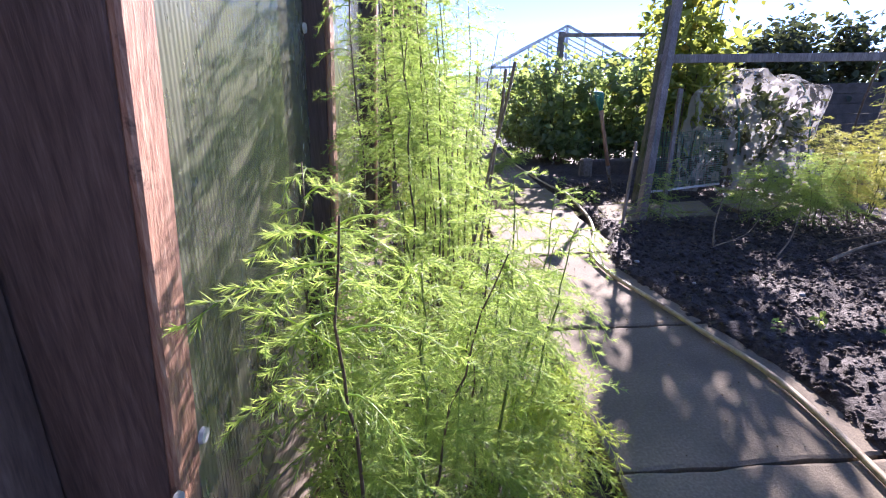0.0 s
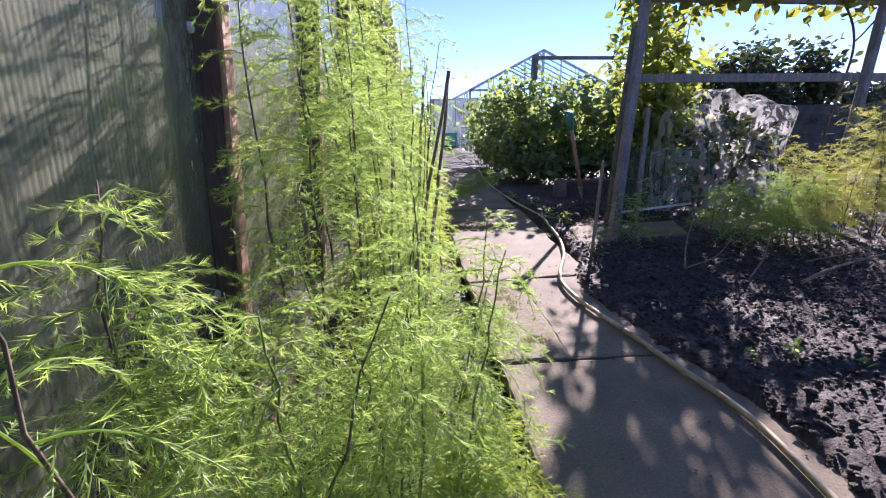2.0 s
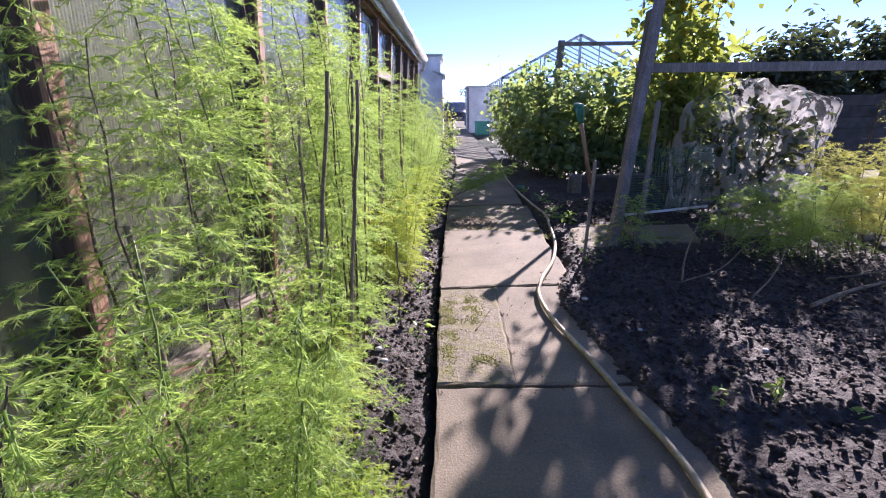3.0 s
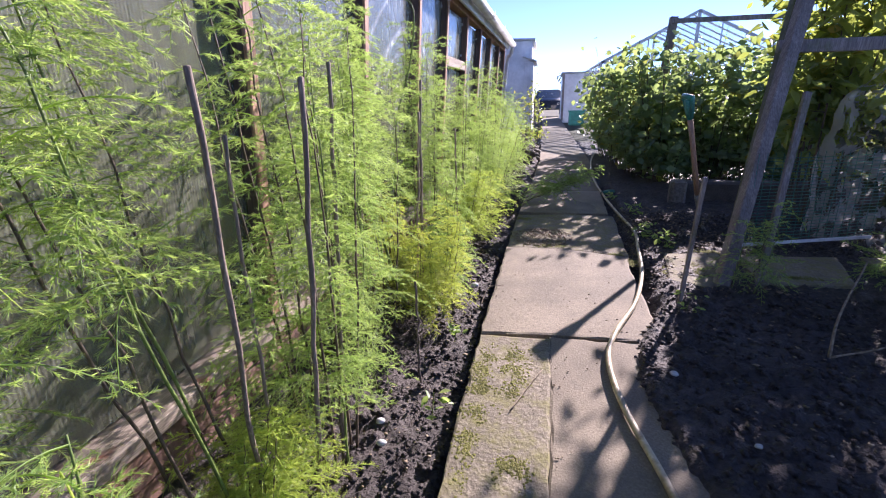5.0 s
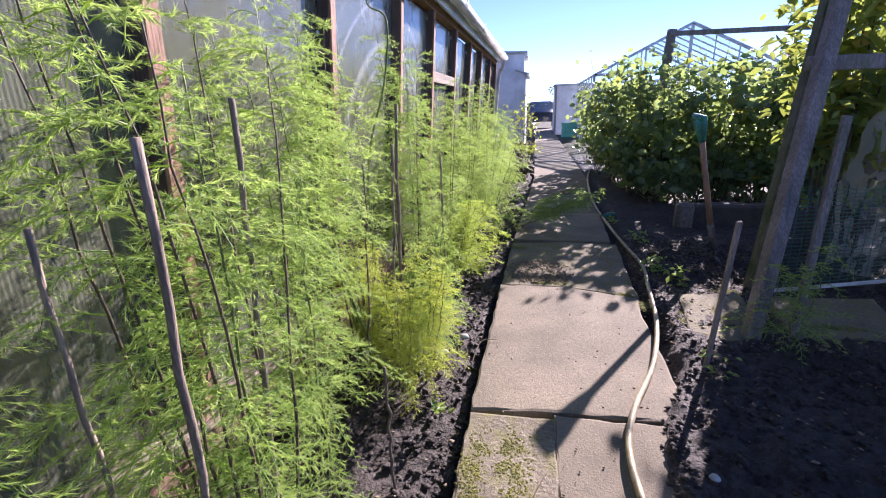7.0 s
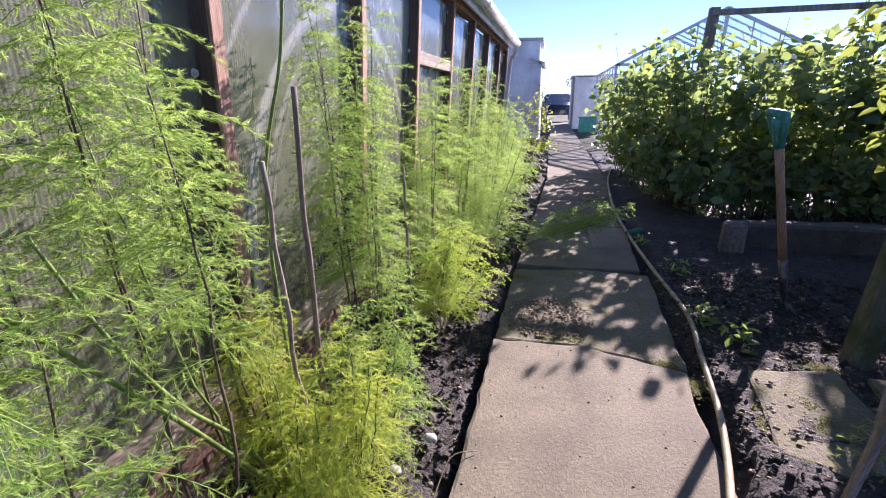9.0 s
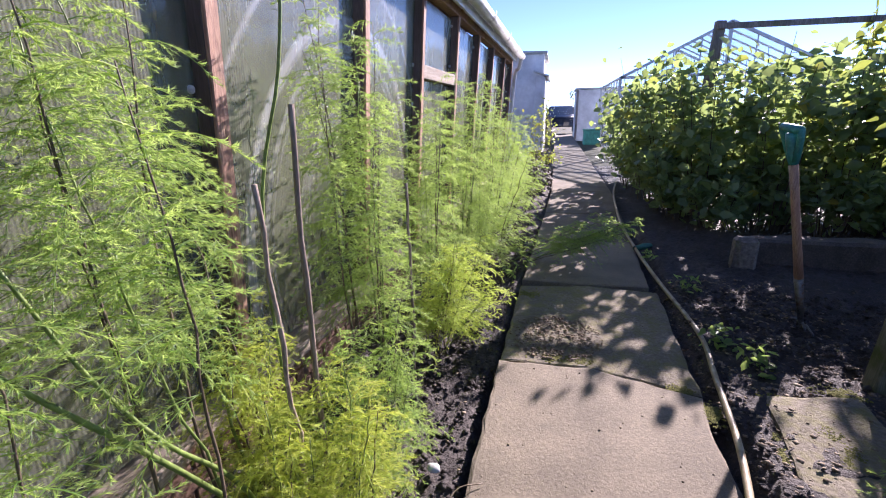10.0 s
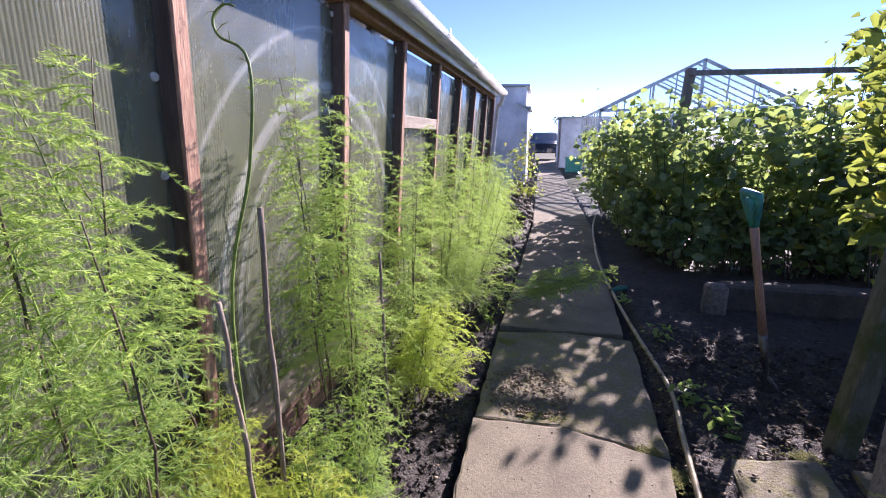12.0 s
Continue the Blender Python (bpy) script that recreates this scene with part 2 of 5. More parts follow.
def make_polycarbonate(name, wiped=False):
    m, nt, bs, nodes, links = principled(name)
    co = nodes.new("ShaderNodeTexCoord")
    sep = nodes.new("ShaderNodeSeparateXYZ")
    links.new(co.outputs["Object"], sep.inputs[0])
    mul = nodes.new("ShaderNodeMath")
    mul.operation = "MULTIPLY"
    mul.inputs[1].default_value = 2 * math.pi / 0.011
    links.new(sep.outputs["Y"], mul.inputs[0])
    sn = nodes.new("ShaderNodeMath")
    sn.operation = "SINE"
    links.new(mul.outputs[0], sn.inputs[0])
    dirt = noise_node(nt, 3.0, 6, 0.7, (1, 2, 0.5))
    streak = noise_node(nt, 30.0, 3, 0.6, (1, 4, 0.12), 2.0)
    col = ramp_node(nt, dirt, [(0.3, (0.23, 0.25, 0.18)), (0.7, (0.38, 0.40, 0.31))])
    col = mix_rgb(nt, 1.0, col, ramp_node(nt, streak, [(0.3, (0.75, 0.77, 0.74)), (0.6, (1.05, 1.05, 1.05))]), "MULTIPLY")
    lines = nodes.new("ShaderNodeMapRange")
    lines.inputs[1].default_value, lines.inputs[2].default_value = -1.0, 1.0
    links.new(sn.outputs[0], lines.inputs[0])
    col = mix_rgb(nt, 1.0, col, ramp_node(nt, lines.outputs[0], [(0.0, (0.80, 0.81, 0.80)), (0.35, (1.0, 1.0, 1.0)), (1.0, (1.08, 1.08, 1.08))]), "MULTIPLY")
    if wiped:  # pale curved wipe marks left by fronds rubbing in the wind
        ctr = nodes.new("ShaderNodeVectorMath")
        ctr.operation = "SUBTRACT"
        ctr.inputs[1].default_value = (0.0, -0.42, 0.62)
        links.new(co.outputs["Object"], ctr.inputs[0])
        flat = nodes.new("ShaderNodeVectorMath")
        flat.operation = "MULTIPLY"
        flat.inputs[1].default_value = (0.0, 1.0, 0.9)
        links.new(ctr.outputs[0], flat.inputs[0])
        ln = nodes.new("ShaderNodeVectorMath")
        ln.operation = "LENGTH"
        links.new(flat.outputs[0], ln.inputs[0])
        ring = nodes.new("ShaderNodeTexNoise")
        ring.noise_dimensions = "1D"
        ring.inputs["Scale"].default_value = 9.0
        ring.inputs["Detail"].default_value = 3.0
        links.new(ln.outputs["Value"], ring.inputs["W"])
        mask = ramp_node(nt, ring.outputs[0], [(0.54, (0, 0, 0)), (0.66, (0.55, 0.55, 0.55))])
        col = mix_rgb(nt, mask, col, (0.86, 0.88, 0.86))
    links.new(col, bs.inputs["Base Color"])
    bs.inputs["Transmission Weight"].default_value = 0.62
    bs.inputs["IOR"].default_value = 1.25
    rr = nodes.new("ShaderNodeMapRange")
    rr.inputs[3].default_value, rr.inputs[4].default_value = 0.16, 0.36
    links.new(dirt, rr.inputs[0])
    links.new(rr.outputs[0], bs.inputs["Roughness"])
    bs.inputs["Specular IOR Level"].default_value = 0.9
    bs.inputs["Coat Weight"].default_value = 0.55
    bs.inputs["Coat Roughness"].default_value = 0.07
    nb = bump_node(nt, sn.outputs[0], 0.22, 0.0015)
    links.new(nb, bs.inputs["Normal"])
    wob = bump_node(nt, noise_node(nt, 2.2, 2, 0.5, (1, 1, 1), 9.0), 0.3, 0.03)
    links.new(wob, bs.inputs["Coat Normal"])
    return m


def make_glass():
    m, nt, bs, nodes, links = principled("clear_glass")
    bs.inputs["Base Color"].default_value = (0.75, 0.80, 0.80, 1)
    bs.inputs["Roughness"].default_value = 0.08
    tr = nodes.new("ShaderNodeBsdfTransparent")
    tr.inputs["Color"].default_value = (0.94, 0.97, 0.97, 1)
    film = ramp_node(nt, noise_node(nt, 2.0, 4), [(0.3, (0.06, 0.06, 0.06)), (0.7, (0.24, 0.24, 0.24))])
    mx = nodes.new("ShaderNodeMixShader")
    links.new(film, mx.inputs[0])
    links.new(tr.outputs[0], mx.inputs[1])
    links.new(bs.outputs[0], mx.inputs[2])
    links.new(mx.outputs[0], nodes["Material Output"].inputs["Surface"])
    return m


def make_net():
    m, nt, bs, nodes, links = principled("white_netting")
    n = noise_node(nt, 4.5, 4, 0.6)
    w = noise_node(nt, 7.0, 3, 0.55, (1.6, 1.6, 0.6), 4.0)
    bs.inputs["Base Color"].default_value = (0.82, 0.82, 0.80, 1)
    bs.inputs["Roughness"].default_value = 0.5
    tr = nodes.new("ShaderNodeBsdfTransparent")
    tl = nodes.new("ShaderNodeBsdfTranslucent")
    tl.inputs["Color"].default_value = (0.85, 0.85, 0.82, 1)
    a = nodes.new("ShaderNodeMixShader")
    a.inputs[0].default_value = 0.5
    links.new(bs.outputs[0], a.inputs[1])
    links.new(tl.outputs[0], a.inputs[2])
    add = nodes.new("ShaderNodeMath")
    links.new(n, add.inputs[0])
    links.new(w, add.inputs[1])
    mask = ramp_node(nt, add.outputs[0], [(0.92, (0.02, 0.02, 0.02)), (1.10, (0.07, 0.07, 0.07)), (1.24, (0.34, 0.34, 0.34))])
    add.operation = "ADD"
    mx = nodes.new("ShaderNodeMixShader")
    links.new(mask, mx.inputs[0])
    links.new(tr.outputs[0], mx.inputs[1])
    links.new(a.outputs[0], mx.inputs[2])
    links.new(mx.outputs[0], nodes["Material Output"].inputs["Surface"])
    return m


M["poly"], M["poly_wiped"] = make_polycarbonate("twin_wall_polycarbonate"), make_polycarbonate("wiped_polycarbonate", True)
M["glass"], M["net"] = make_glass(), make_net()

# ---- mesh helpers ----


def thing(name, at, label, category, group="", kind=""):
    ob = new(name)
    ob.empty_display_size = 0.1
    ob.location = at
    return tagged(ob, label, category, group, kind)


def world_at(ob):
    v = Vector((0, 0, 0))
    while ob:
        v += ob.location
        ob = ob.parent
    return v


def finish(name, me, material, parent=None, label="", smooth=False):
    me.materials.append(material)
    if smooth:
        me.polygons.foreach_set("use_smooth", [True] * len(me.polygons))
    ob = new(name, me)
    if parent:
        ob.parent = parent
    return tagged(ob, label)


def part(name, bm, material, parent=None, label="", smooth=False):
    """Link a bmesh, given in world metres, as one mesh object under a thing or a part."""
    if parent:
        bmesh.ops.translate(bm, verts=bm.verts, vec=-world_at(parent))
    me = bpy.data.meshes.new(name)
    bm.to_mesh(me)
    bm.free()
    return finish(name, me, material, parent, label, smooth)


def array_part(name, verts, faces, material, parent=None, label="", smooth=False):
    """The same from arrays: verts (n, 3), faces (m, k) all of one size."""
    verts = np.asarray(verts, dtype=np.float32)
    faces = np.asarray(faces, dtype=np.int32)
    if parent:
        verts = verts - np.array(world_at(parent), dtype=np.float32)
    me = bpy.data.meshes.new(name)
    k = faces.shape[1]
    me.vertices.add(len(verts))
    me.vertices.foreach_set("co", verts.ravel())
    me.loops.add(faces.size)
    me.loops.foreach_set("vertex_index", faces.ravel())
    me.polygons.add(len(faces))
    me.polygons.foreach_set("loop_start", np.arange(0, faces.size, k, dtype=np.int32))
    me.polygons.foreach_set("loop_total", np.full(len(faces), k, dtype=np.int32))
    me.update(calc_edges=True)
    return finish(name, me, material, parent, label, smooth)


def add_box(bm, lo, hi, bevel=0.0):
    c = [(a + b) / 2 for a, b in zip(lo, hi)]
    d = [abs(b - a) for a, b in zip(lo, hi)]
    r = bmesh.ops.create_cube(bm, size=1.0, matrix=Matrix.Translation(c) @ Matrix.Diagonal((*d, 1)))
    if bevel:
        edges = list({e for v in r["verts"] for e in v.link_edges})
        bmesh.ops.bevel(bm, geom=edges, offset=bevel, segments=1, affect="EDGES")
    return bm


def box(lo, hi, bevel=0.0):
    return add_box(bmesh.new(), lo, hi, bevel)


def add_beam(bm, a, b, w, d, bevel=0.004, twist=0.0):
    """A squared timber from a to b: w across, d deep."""
    a, b = Vector(a), Vector(b)
    z = (b - a).normalized()
    x = Vector((1, 0, 0)) if abs(z.x) < 0.8 else Vector((0, 1, 0))
    y = z.cross(x).normalized()
    x = y.cross(z).normalized()
    rot = Matrix((x, y, z)).transposed().to_4x4() @ Matrix.Rotation(twist, 4, "Z")
    r = bmesh.ops.create_cube(bm, size=1.0, matrix=Matrix.Translation((a + b) / 2) @ rot @ Matrix.Diagonal((w, d, (b - a).length, 1)))
    if bevel:
        edges = list({e for v in r["verts"] for e in v.link_edges})
        bmesh.ops.bevel(bm, geom=edges, offset=bevel, segments=1, affect="EDGES")
    return bm


def beam(a, b, w, d, bevel=0.004, twist=0.0):
    return add_beam(bmesh.new(), a, b, w, d, bevel, twist)


def tube_arrays(points, radii, sides=6):
    p = np.array([tuple(q) for q in points], dtype=float)
    n = len(p)
    t = np.gradient(p, axis=0)
    t /= np.linalg.norm(t, axis=1)[:, None] + 1e-9
    ref = np.array([0.31, 0.17, 0.93]) if abs(t[0][2]) < 0.8 else np.array([0.95, 0.21, 0.1])
    u = np.cross(t, ref)
    u /= np.linalg.norm(u, axis=1)[:, None] + 1e-9
    v = np.cross(t, u)
    r = np.broadcast_to(np.asarray(radii, dtype=float), (n,))
    ang = np.arange(sides) * 2 * math.pi / sides
    verts = p[:, None, :] + r[:, None, None] * (np.cos(ang)[None, :, None] * u[:, None, :] + np.sin(ang)[None, :, None] * v[:, None, :])
    i, j = np.meshgrid(np.arange(n - 1), np.arange(sides), indexing="ij")
    a = i * sides + j
    b = i * sides + (j + 1) % sides
    faces = np.stack([a, b, b + sides, a + sides], -1).reshape(-1, 4)
    return verts.reshape(-1, 3), faces


def tube(name, points, radii, material, parent, sides=8, label=""):
    """A tube whose ends are closed by a small ring."""
    p = [Vector(q) for q in points]
    r = list(np.broadcast_to(np.asarray(radii, dtype=float), (len(p),)))
    p = [p[0] - (p[1] - p[0]).normalized() * 0.001] + p + [p[-1] + (p[-1] - p[-2]).normalized() * 0.001]
    v, f = tube_arrays(p, [r[0] * 0.05] + r + [r[-1] * 0.05], sides)
    return array_part(name, v, f, material, parent, label, True)


def curve_points(points, steps=8):
    """A smooth line through the points."""
    p = [np.array(q, dtype=float) for q in points]
    p = [2 * p[0] - p[1]] + p + [2 * p[-1] - p[-2]]
    out = []
    for i in range(1, len(p) - 2):
        for s in range(steps):
            t = s / steps
            a, b, c, d = p[i - 1:i + 3]
            out.append(0.5 * (2 * b + (c - a) * t + (2 * a - 5 * b + 4 * c - d) * t * t + (3 * b - a - 3 * c + d) * t ** 3))
    out.append(p[-2])
    return out


class Soup:
    """Gathers triangles or quads from many pieces into one mesh."""

    def __init__(self):
        self.v, self.f, self.n = [], [], 0

    def put(self, verts, faces):
        self.v.append(np.asarray(verts, dtype=np.float32))
        self.f.append(np.asarray(faces, dtype=np.int32) + self.n)
        self.n += len(verts)

    def part(self, name, material, parent=None, label="", smooth=False):
        return array_part(name, np.vstack(self.v), np.vstack(self.f), material, parent, label, smooth)


def unit(a):
    return a / (np.linalg.norm(a, axis=-1, keepdims=True) + 1e-9)

# ---- ground and beds ----


def soil_height(x, y, amp):
    v = Vector((x, y, 0))
    return amp * (0.45 * noise.noise(v * 2.1) + 0.5 * noise.noise(v * 9.0) + 0.6 * noise.noise(v * 21.0) + 0.7 * noise.noise(v * 47.0))


def bed(name, x0, x1, y0, y1, step, base, amp, edge, label):
    xs, ys = np.arange(x0, x1 + step / 2, step), np.arange(y0, y1 + step / 2, step)
    rng = np.random.default_rng(5)
    verts = []
    for y in ys:
        for x in xs:
            jx, jy = rng.uniform(-0.3, 0.3, 2) * step
            verts.append((x + jx, y + jy, base(x, y) + soil_height(x, y, amp) * edge(x, y)))
    w = len(xs)
    i, j = np.meshgrid(np.arange(len(ys) - 1), np.arange(w - 1), indexing="ij")
    a = (i * w + j).ravel()
    ob = array_part(name, np.array(verts), np.stack([a, a + 1, a + 1 + w, a + w], -1), M["soil"])
    return tagged(ob, label, "soil", kind="structure")


ground = array_part("ground", [(-900, -900, -0.13), (900, -900, -0.13), (900, 900, -0.13), (-900, 900, -0.13)], [(0, 1, 2, 3)], M["ground"])
tagged(ground, "flat garden ground of dark earth and low grass", "ground", kind="structure")


def path_left(y):
    return 0.0 if y < 3.3 else min(0.22, (y - 3.3) * 0.047)


def path_right(y):
    return 0.80 + 0.012 * y if y < 3.3 else min(1.07, 0.84 + (y - 3.3) * 0.048)


bed("soil_bed_left", -0.80, 0.30, -1.6, 12.0, 0.022, lambda x, y: -0.055 if x < path_left(y) - 0.01 else -0.12, 0.028,
    lambda x, y: 1.0, "crumbly dark soil bed between greenhouse and path")


def bed_edge(y):
    """The soil spills over the slabs up to the hose."""
    spill = float(np.interp(y, [-1.5, -0.9, -0.1, 0.35, 0.62, 0.95, 1.3, 1.6, 1.9, 2.1, 2.45, 2.8], [0.44, 0.55, 0.69, 0.755, 0.765, 0.71, 0.65, 0.60, 0.60, 0.68, 0.83, path_right(2.8) + 0.03]))
    return (spill if y < 2.8 else path_right(y) + 0.03) + 0.02 * noise.noise(Vector((3.0, y * 6.0, 0)))


def right_base(x, y):
    d = x - bed_edge(y)
    return -0.10 + 0.125 * max(0.0, min(1.0, d / 0.10)) - 0.02 * max(0.0, min(1.0, (d - 0.3)))


bed("soil_bed_right", 0.41, 5.2, -1.6, 6.0, 0.027, right_base, 0.030, lambda x, y: max(0.1, min(1.0, (x - bed_edge(y)) / 0.2)),
    "dark freshly dug soil bed beside the path")
bed("soil_bed_far", 0.9, 5.2, 6.0, 12.0, 0.09, lambda x, y: -0.04, 0.03, lambda x, y: 1.0, "shaded dark soil under the hedge")


def lumps(name, count, area, size, material, seed, label, category, keep=lambda x, y: True, lift=lambda x, y: 0.0, flat=0.7):
    rng = np.random.default_rng(seed)
    base = np.array([(1, 0, 0), (-1, 0, 0), (0, 1, 0), (0, -1, 0), (0, 0, 1), (0, 0, -1)], float)
    tri = np.array([(0, 2, 4), (2, 1, 4), (1, 3, 4), (3, 0, 4), (2, 0, 5), (1, 2, 5), (3, 1, 5), (0, 3, 5)])
    s = Soup()
    made = 0
    while made < count:
        x, y = rng.uniform(area[0], area[1]), rng.uniform(area[2], area[3])
        made += 1
        if not keep(x, y):
            continue
        r = rng.uniform(*size) * rng.uniform(0.4, 1.0)
        v = base * rng.uniform(0.6, 1.15, (6, 1)) * r * np.array([rng.uniform(0.8, 1.5), 1.0, flat])
        a = rng.uniform(0, 6.28)
        ca, sa = math.cos(a), math.sin(a)
        v = np.stack([v[:, 0] * ca - v[:, 1] * sa, v[:, 0] * sa + v[:, 1] * ca, v[:, 2]], -1)
        s.put(v + np.array([x, y, lift(x, y) + r * flat * 0.35]), tri)
    return tagged(s.part(name, material, None), label, category, kind="stuff")


lumps("soil_clods", 9000, (-0.72, 0.0, -0.8, 8.0), (0.005, 0.024), M["soil"], 11, "loose dark clods on the narrow bed", "soil",
      lambda x, y: x < path_left(y) - 0.02, lambda x, y: -0.055 + soil_height(x, y, 0.028))
lumps("soil_clods_dug", 21000, (0.46, 3.2, -0.6, 4.4), (0.006, 0.024), M["soil"], 12, "loose dark clods on the dug bed", "soil",
      lambda x, y: x > bed_edge(y) + 0.03 and not (1.0 < x < 2.95 and 2.66 < y < 3.36),
      lambda x, y: right_base(x, y) + soil_height(x, y, 0.036) * max(0.1, min(1.0, (x - bed_edge(y)) / 0.2)))
lumps("dry_litter", 2600, (-0.68, 3.0, 0.0, 4.6), (0.005, 0.014), M["litter"], 13, "dry leaf bits and twigs on the soil", "litter",
      lambda x, y: x < -0.03 or x > 0.95, lambda x, y: (-0.03 if x < 0 else 0.025), 0.3)
lumps("path_grit", 520, (0.02, 0.82, 0.2, 5.5), (0.002, 0.008), M["litter"], 14, "crumbs of soil scattered on the concrete path", "grit",
      lambda x, y: True, lambda x, y: 0.003)

lumps("path_debris", 1500, (0.04, 0.55, 3.36, 3.95), (0.004, 0.015), M["litter"], 15, "dry plant bits and crumbs on the cracked slab", "litter",
      lambda x, y: (x - 0.28) ** 2 / 0.06 + (y - 3.62) ** 2 / 0.06 < 1.0, lambda x, y: 0.0, 0.5)
lumps("edge_litter", 2600, (0.92, 1.7, 2.6, 4.6), (0.005, 0.018), M["litter"], 16, "dry leaves and crumbs beside the hose", "litter",
      lambda x, y: x > bed_edge(y), lambda x, y: right_base(x, y) + soil_height(x, y, 0.036), 0.4)
for k, (ya, yb) in enumerate(((8.3, 9.7), (10.2, 11.7), (12.4, 13.6))):
    lumps("rubble_bank", 520, (-0.34, 0.20, ya, yb), (0.035, 0.10), M["stone"], 17 + k, "low bank of dark grey rubble beside the far path", "rubble",
          lambda x, y: x < path_left(y) - 0.04, lambda x, y: -0.02 + 0.20 * abs(noise.noise(Vector((x * 9, y * 7, 1.0)))) + 0.10 * min(1.0, (path_left(y) - x) / 0.2), 0.75)

# ---- concrete path ----
path = thing("path", (0.4, 5.0, 0.0), "narrow garden path of worn concrete slabs", "path", kind="structure")


def slab(corners, top=0.0, thick=0.07, material="concrete", rim=0.008, seed=0):
    """An irregular cast slab with worn, chipped rims."""
    rng = np.random.default_rng(seed)
    ring = []
    n = len(corners)
    for i in range(n):
        a, b = np.array(corners[i], float), np.array(corners[(i + 1) % n], float)
        k = max(2, int(np.linalg.norm(b - a) / 0.07))
        for s in range(k):
            p = a + (b - a) * s / k
            ring.append(p + (rng.uniform(-0.006, 0.006, 2) if s else 0))
    ring = np.array(ring)
    c = ring.mean(0)
    m = len(ring)
    inner = c + (ring - c) * (1 - rim * 1.6 / np.linalg.norm(ring - c, axis=1, keepdims=True))
    zt = top + rng.uniform(-0.002, 0.002, m)
    verts = np.vstack([np.c_[ring, np.full(m, top - thick)], np.c_[ring, zt - rim * rng.uniform(0.3, 1.0, m)], np.c_[inner, np.full(m, top)], [[*c, top]]])
    f = []
    for i in range(m):
        j = (i + 1) % m
        f += [(i, j, m + j, m + i), (m + i, m + j, 2 * m + j, 2 * m + i)]
    me = bpy.data.meshes.new("slab")
    me.from_pydata((verts - np.array(path.location)).tolist(), [], f + [(2 * m + i, 2 * m + (i + 1) % m, 3 * m) for i in range(m)])
    return finish("slab", me, M[material], path)


joints = [-2.6, -1.4, -0.72, 0.20, 1.02]
for k in range(4):
    slab([(0.0, joints[k] + 0.006), (0.86, joints[k] + 0.006), (0.86, joints[k + 1] - 0.006), (0.0, joints[k + 1] - 0.006)], 0.0, seed=k)
slab([(0.0, 1.03), (0.315, 1.03), (0.325, 1.99), (0.0, 1.985)], 0.006, material="mossy_concrete", seed=5)
slab([(0.313, 1.03), (0.88, 1.03), (0.86, 2.025), (0.325, 2.02)], 0.0, seed=6)
slab([(0.0, 2.0), (0.33, 2.035), (0.84, 2.04), (0.845, 3.0), (0.875, 3.20), (0.45, 3.33), (0.02, 3.32)], 0.004, seed=7)
slab([(0.025, 3.335), (0.45, 3.345), (0.88, 3.215), (0.90, 3.72), (0.93, 4.36), (0.5, 4.40), (0.05, 4.33)], -0.004, material="mossy_concrete", seed=8)
far = [4.42, 5.55, 6.7, 8.25, 9.6, 10.9, 12.3, 14.0, 15.8, 17.6, 19.6, 21.6, 23.6, 26.0]
for k, (a, b) in enumerate(zip(far, far[1:])):
    slab([(path_left(a), a + 0.01), (path_right(a), a + 0.01), (path_right(b), b - 0.01), (path_left(b), b - 0.01)], 0.0, seed=20 + k)
for k, q in enumerate([[(1.02, 2.72), (1.20, 2.66), (1.42, 2.78), (1.45, 3.28), (1.10, 3.22)], [(1.50, 2.75), (2.0, 2.80), (2.15, 3.28), (1.55, 3.25)],
                       [(2.25, 2.85), (2.9, 2.9), (2.9, 3.35), (2.3, 3.3)]]):
    slab(q, 0.035, 0.09, "mossy_concrete", seed=50 + k)


def moss_patch(cx, cy, rx, ry, z, seed):
    rng = np.random.default_rng(seed)
    s = Soup()
    base = np.array([(1, 0, 0), (0.3, 0.95, 0), (-0.8, 0.6, 0), (-0.8, -0.6, 0), (0.3, -0.95, 0), (0, 0, 0.7)], float)
    tri = np.array([(0, 1, 5), (1, 2, 5), (2, 3, 5), (3, 4, 5), (4, 0, 5)])
    for _ in range(int(60000 * rx * ry) + 120):
        a, q = rng.uniform(0, 6.28), math.sqrt(rng.uniform(0, 1)) * rng.uniform(0.4, 1.0)
        if rng.random() > 0.35 + 1.3 * noise.noise(Vector((cx + rx * q * math.cos(a), cy + ry * q * math.sin(a), seed)) * 13.0):
            continue
        r = rng.uniform(0.003, 0.0085)
        s.put(base * r + np.array([cx + rx * q * math.cos(a), cy + ry * q * math.sin(a), z]), tri)
    return tagged(s.part("moss_patch", M["moss"]), "yellow-green moss cushion on the paving", "moss", "moss patches", kind="stuff")


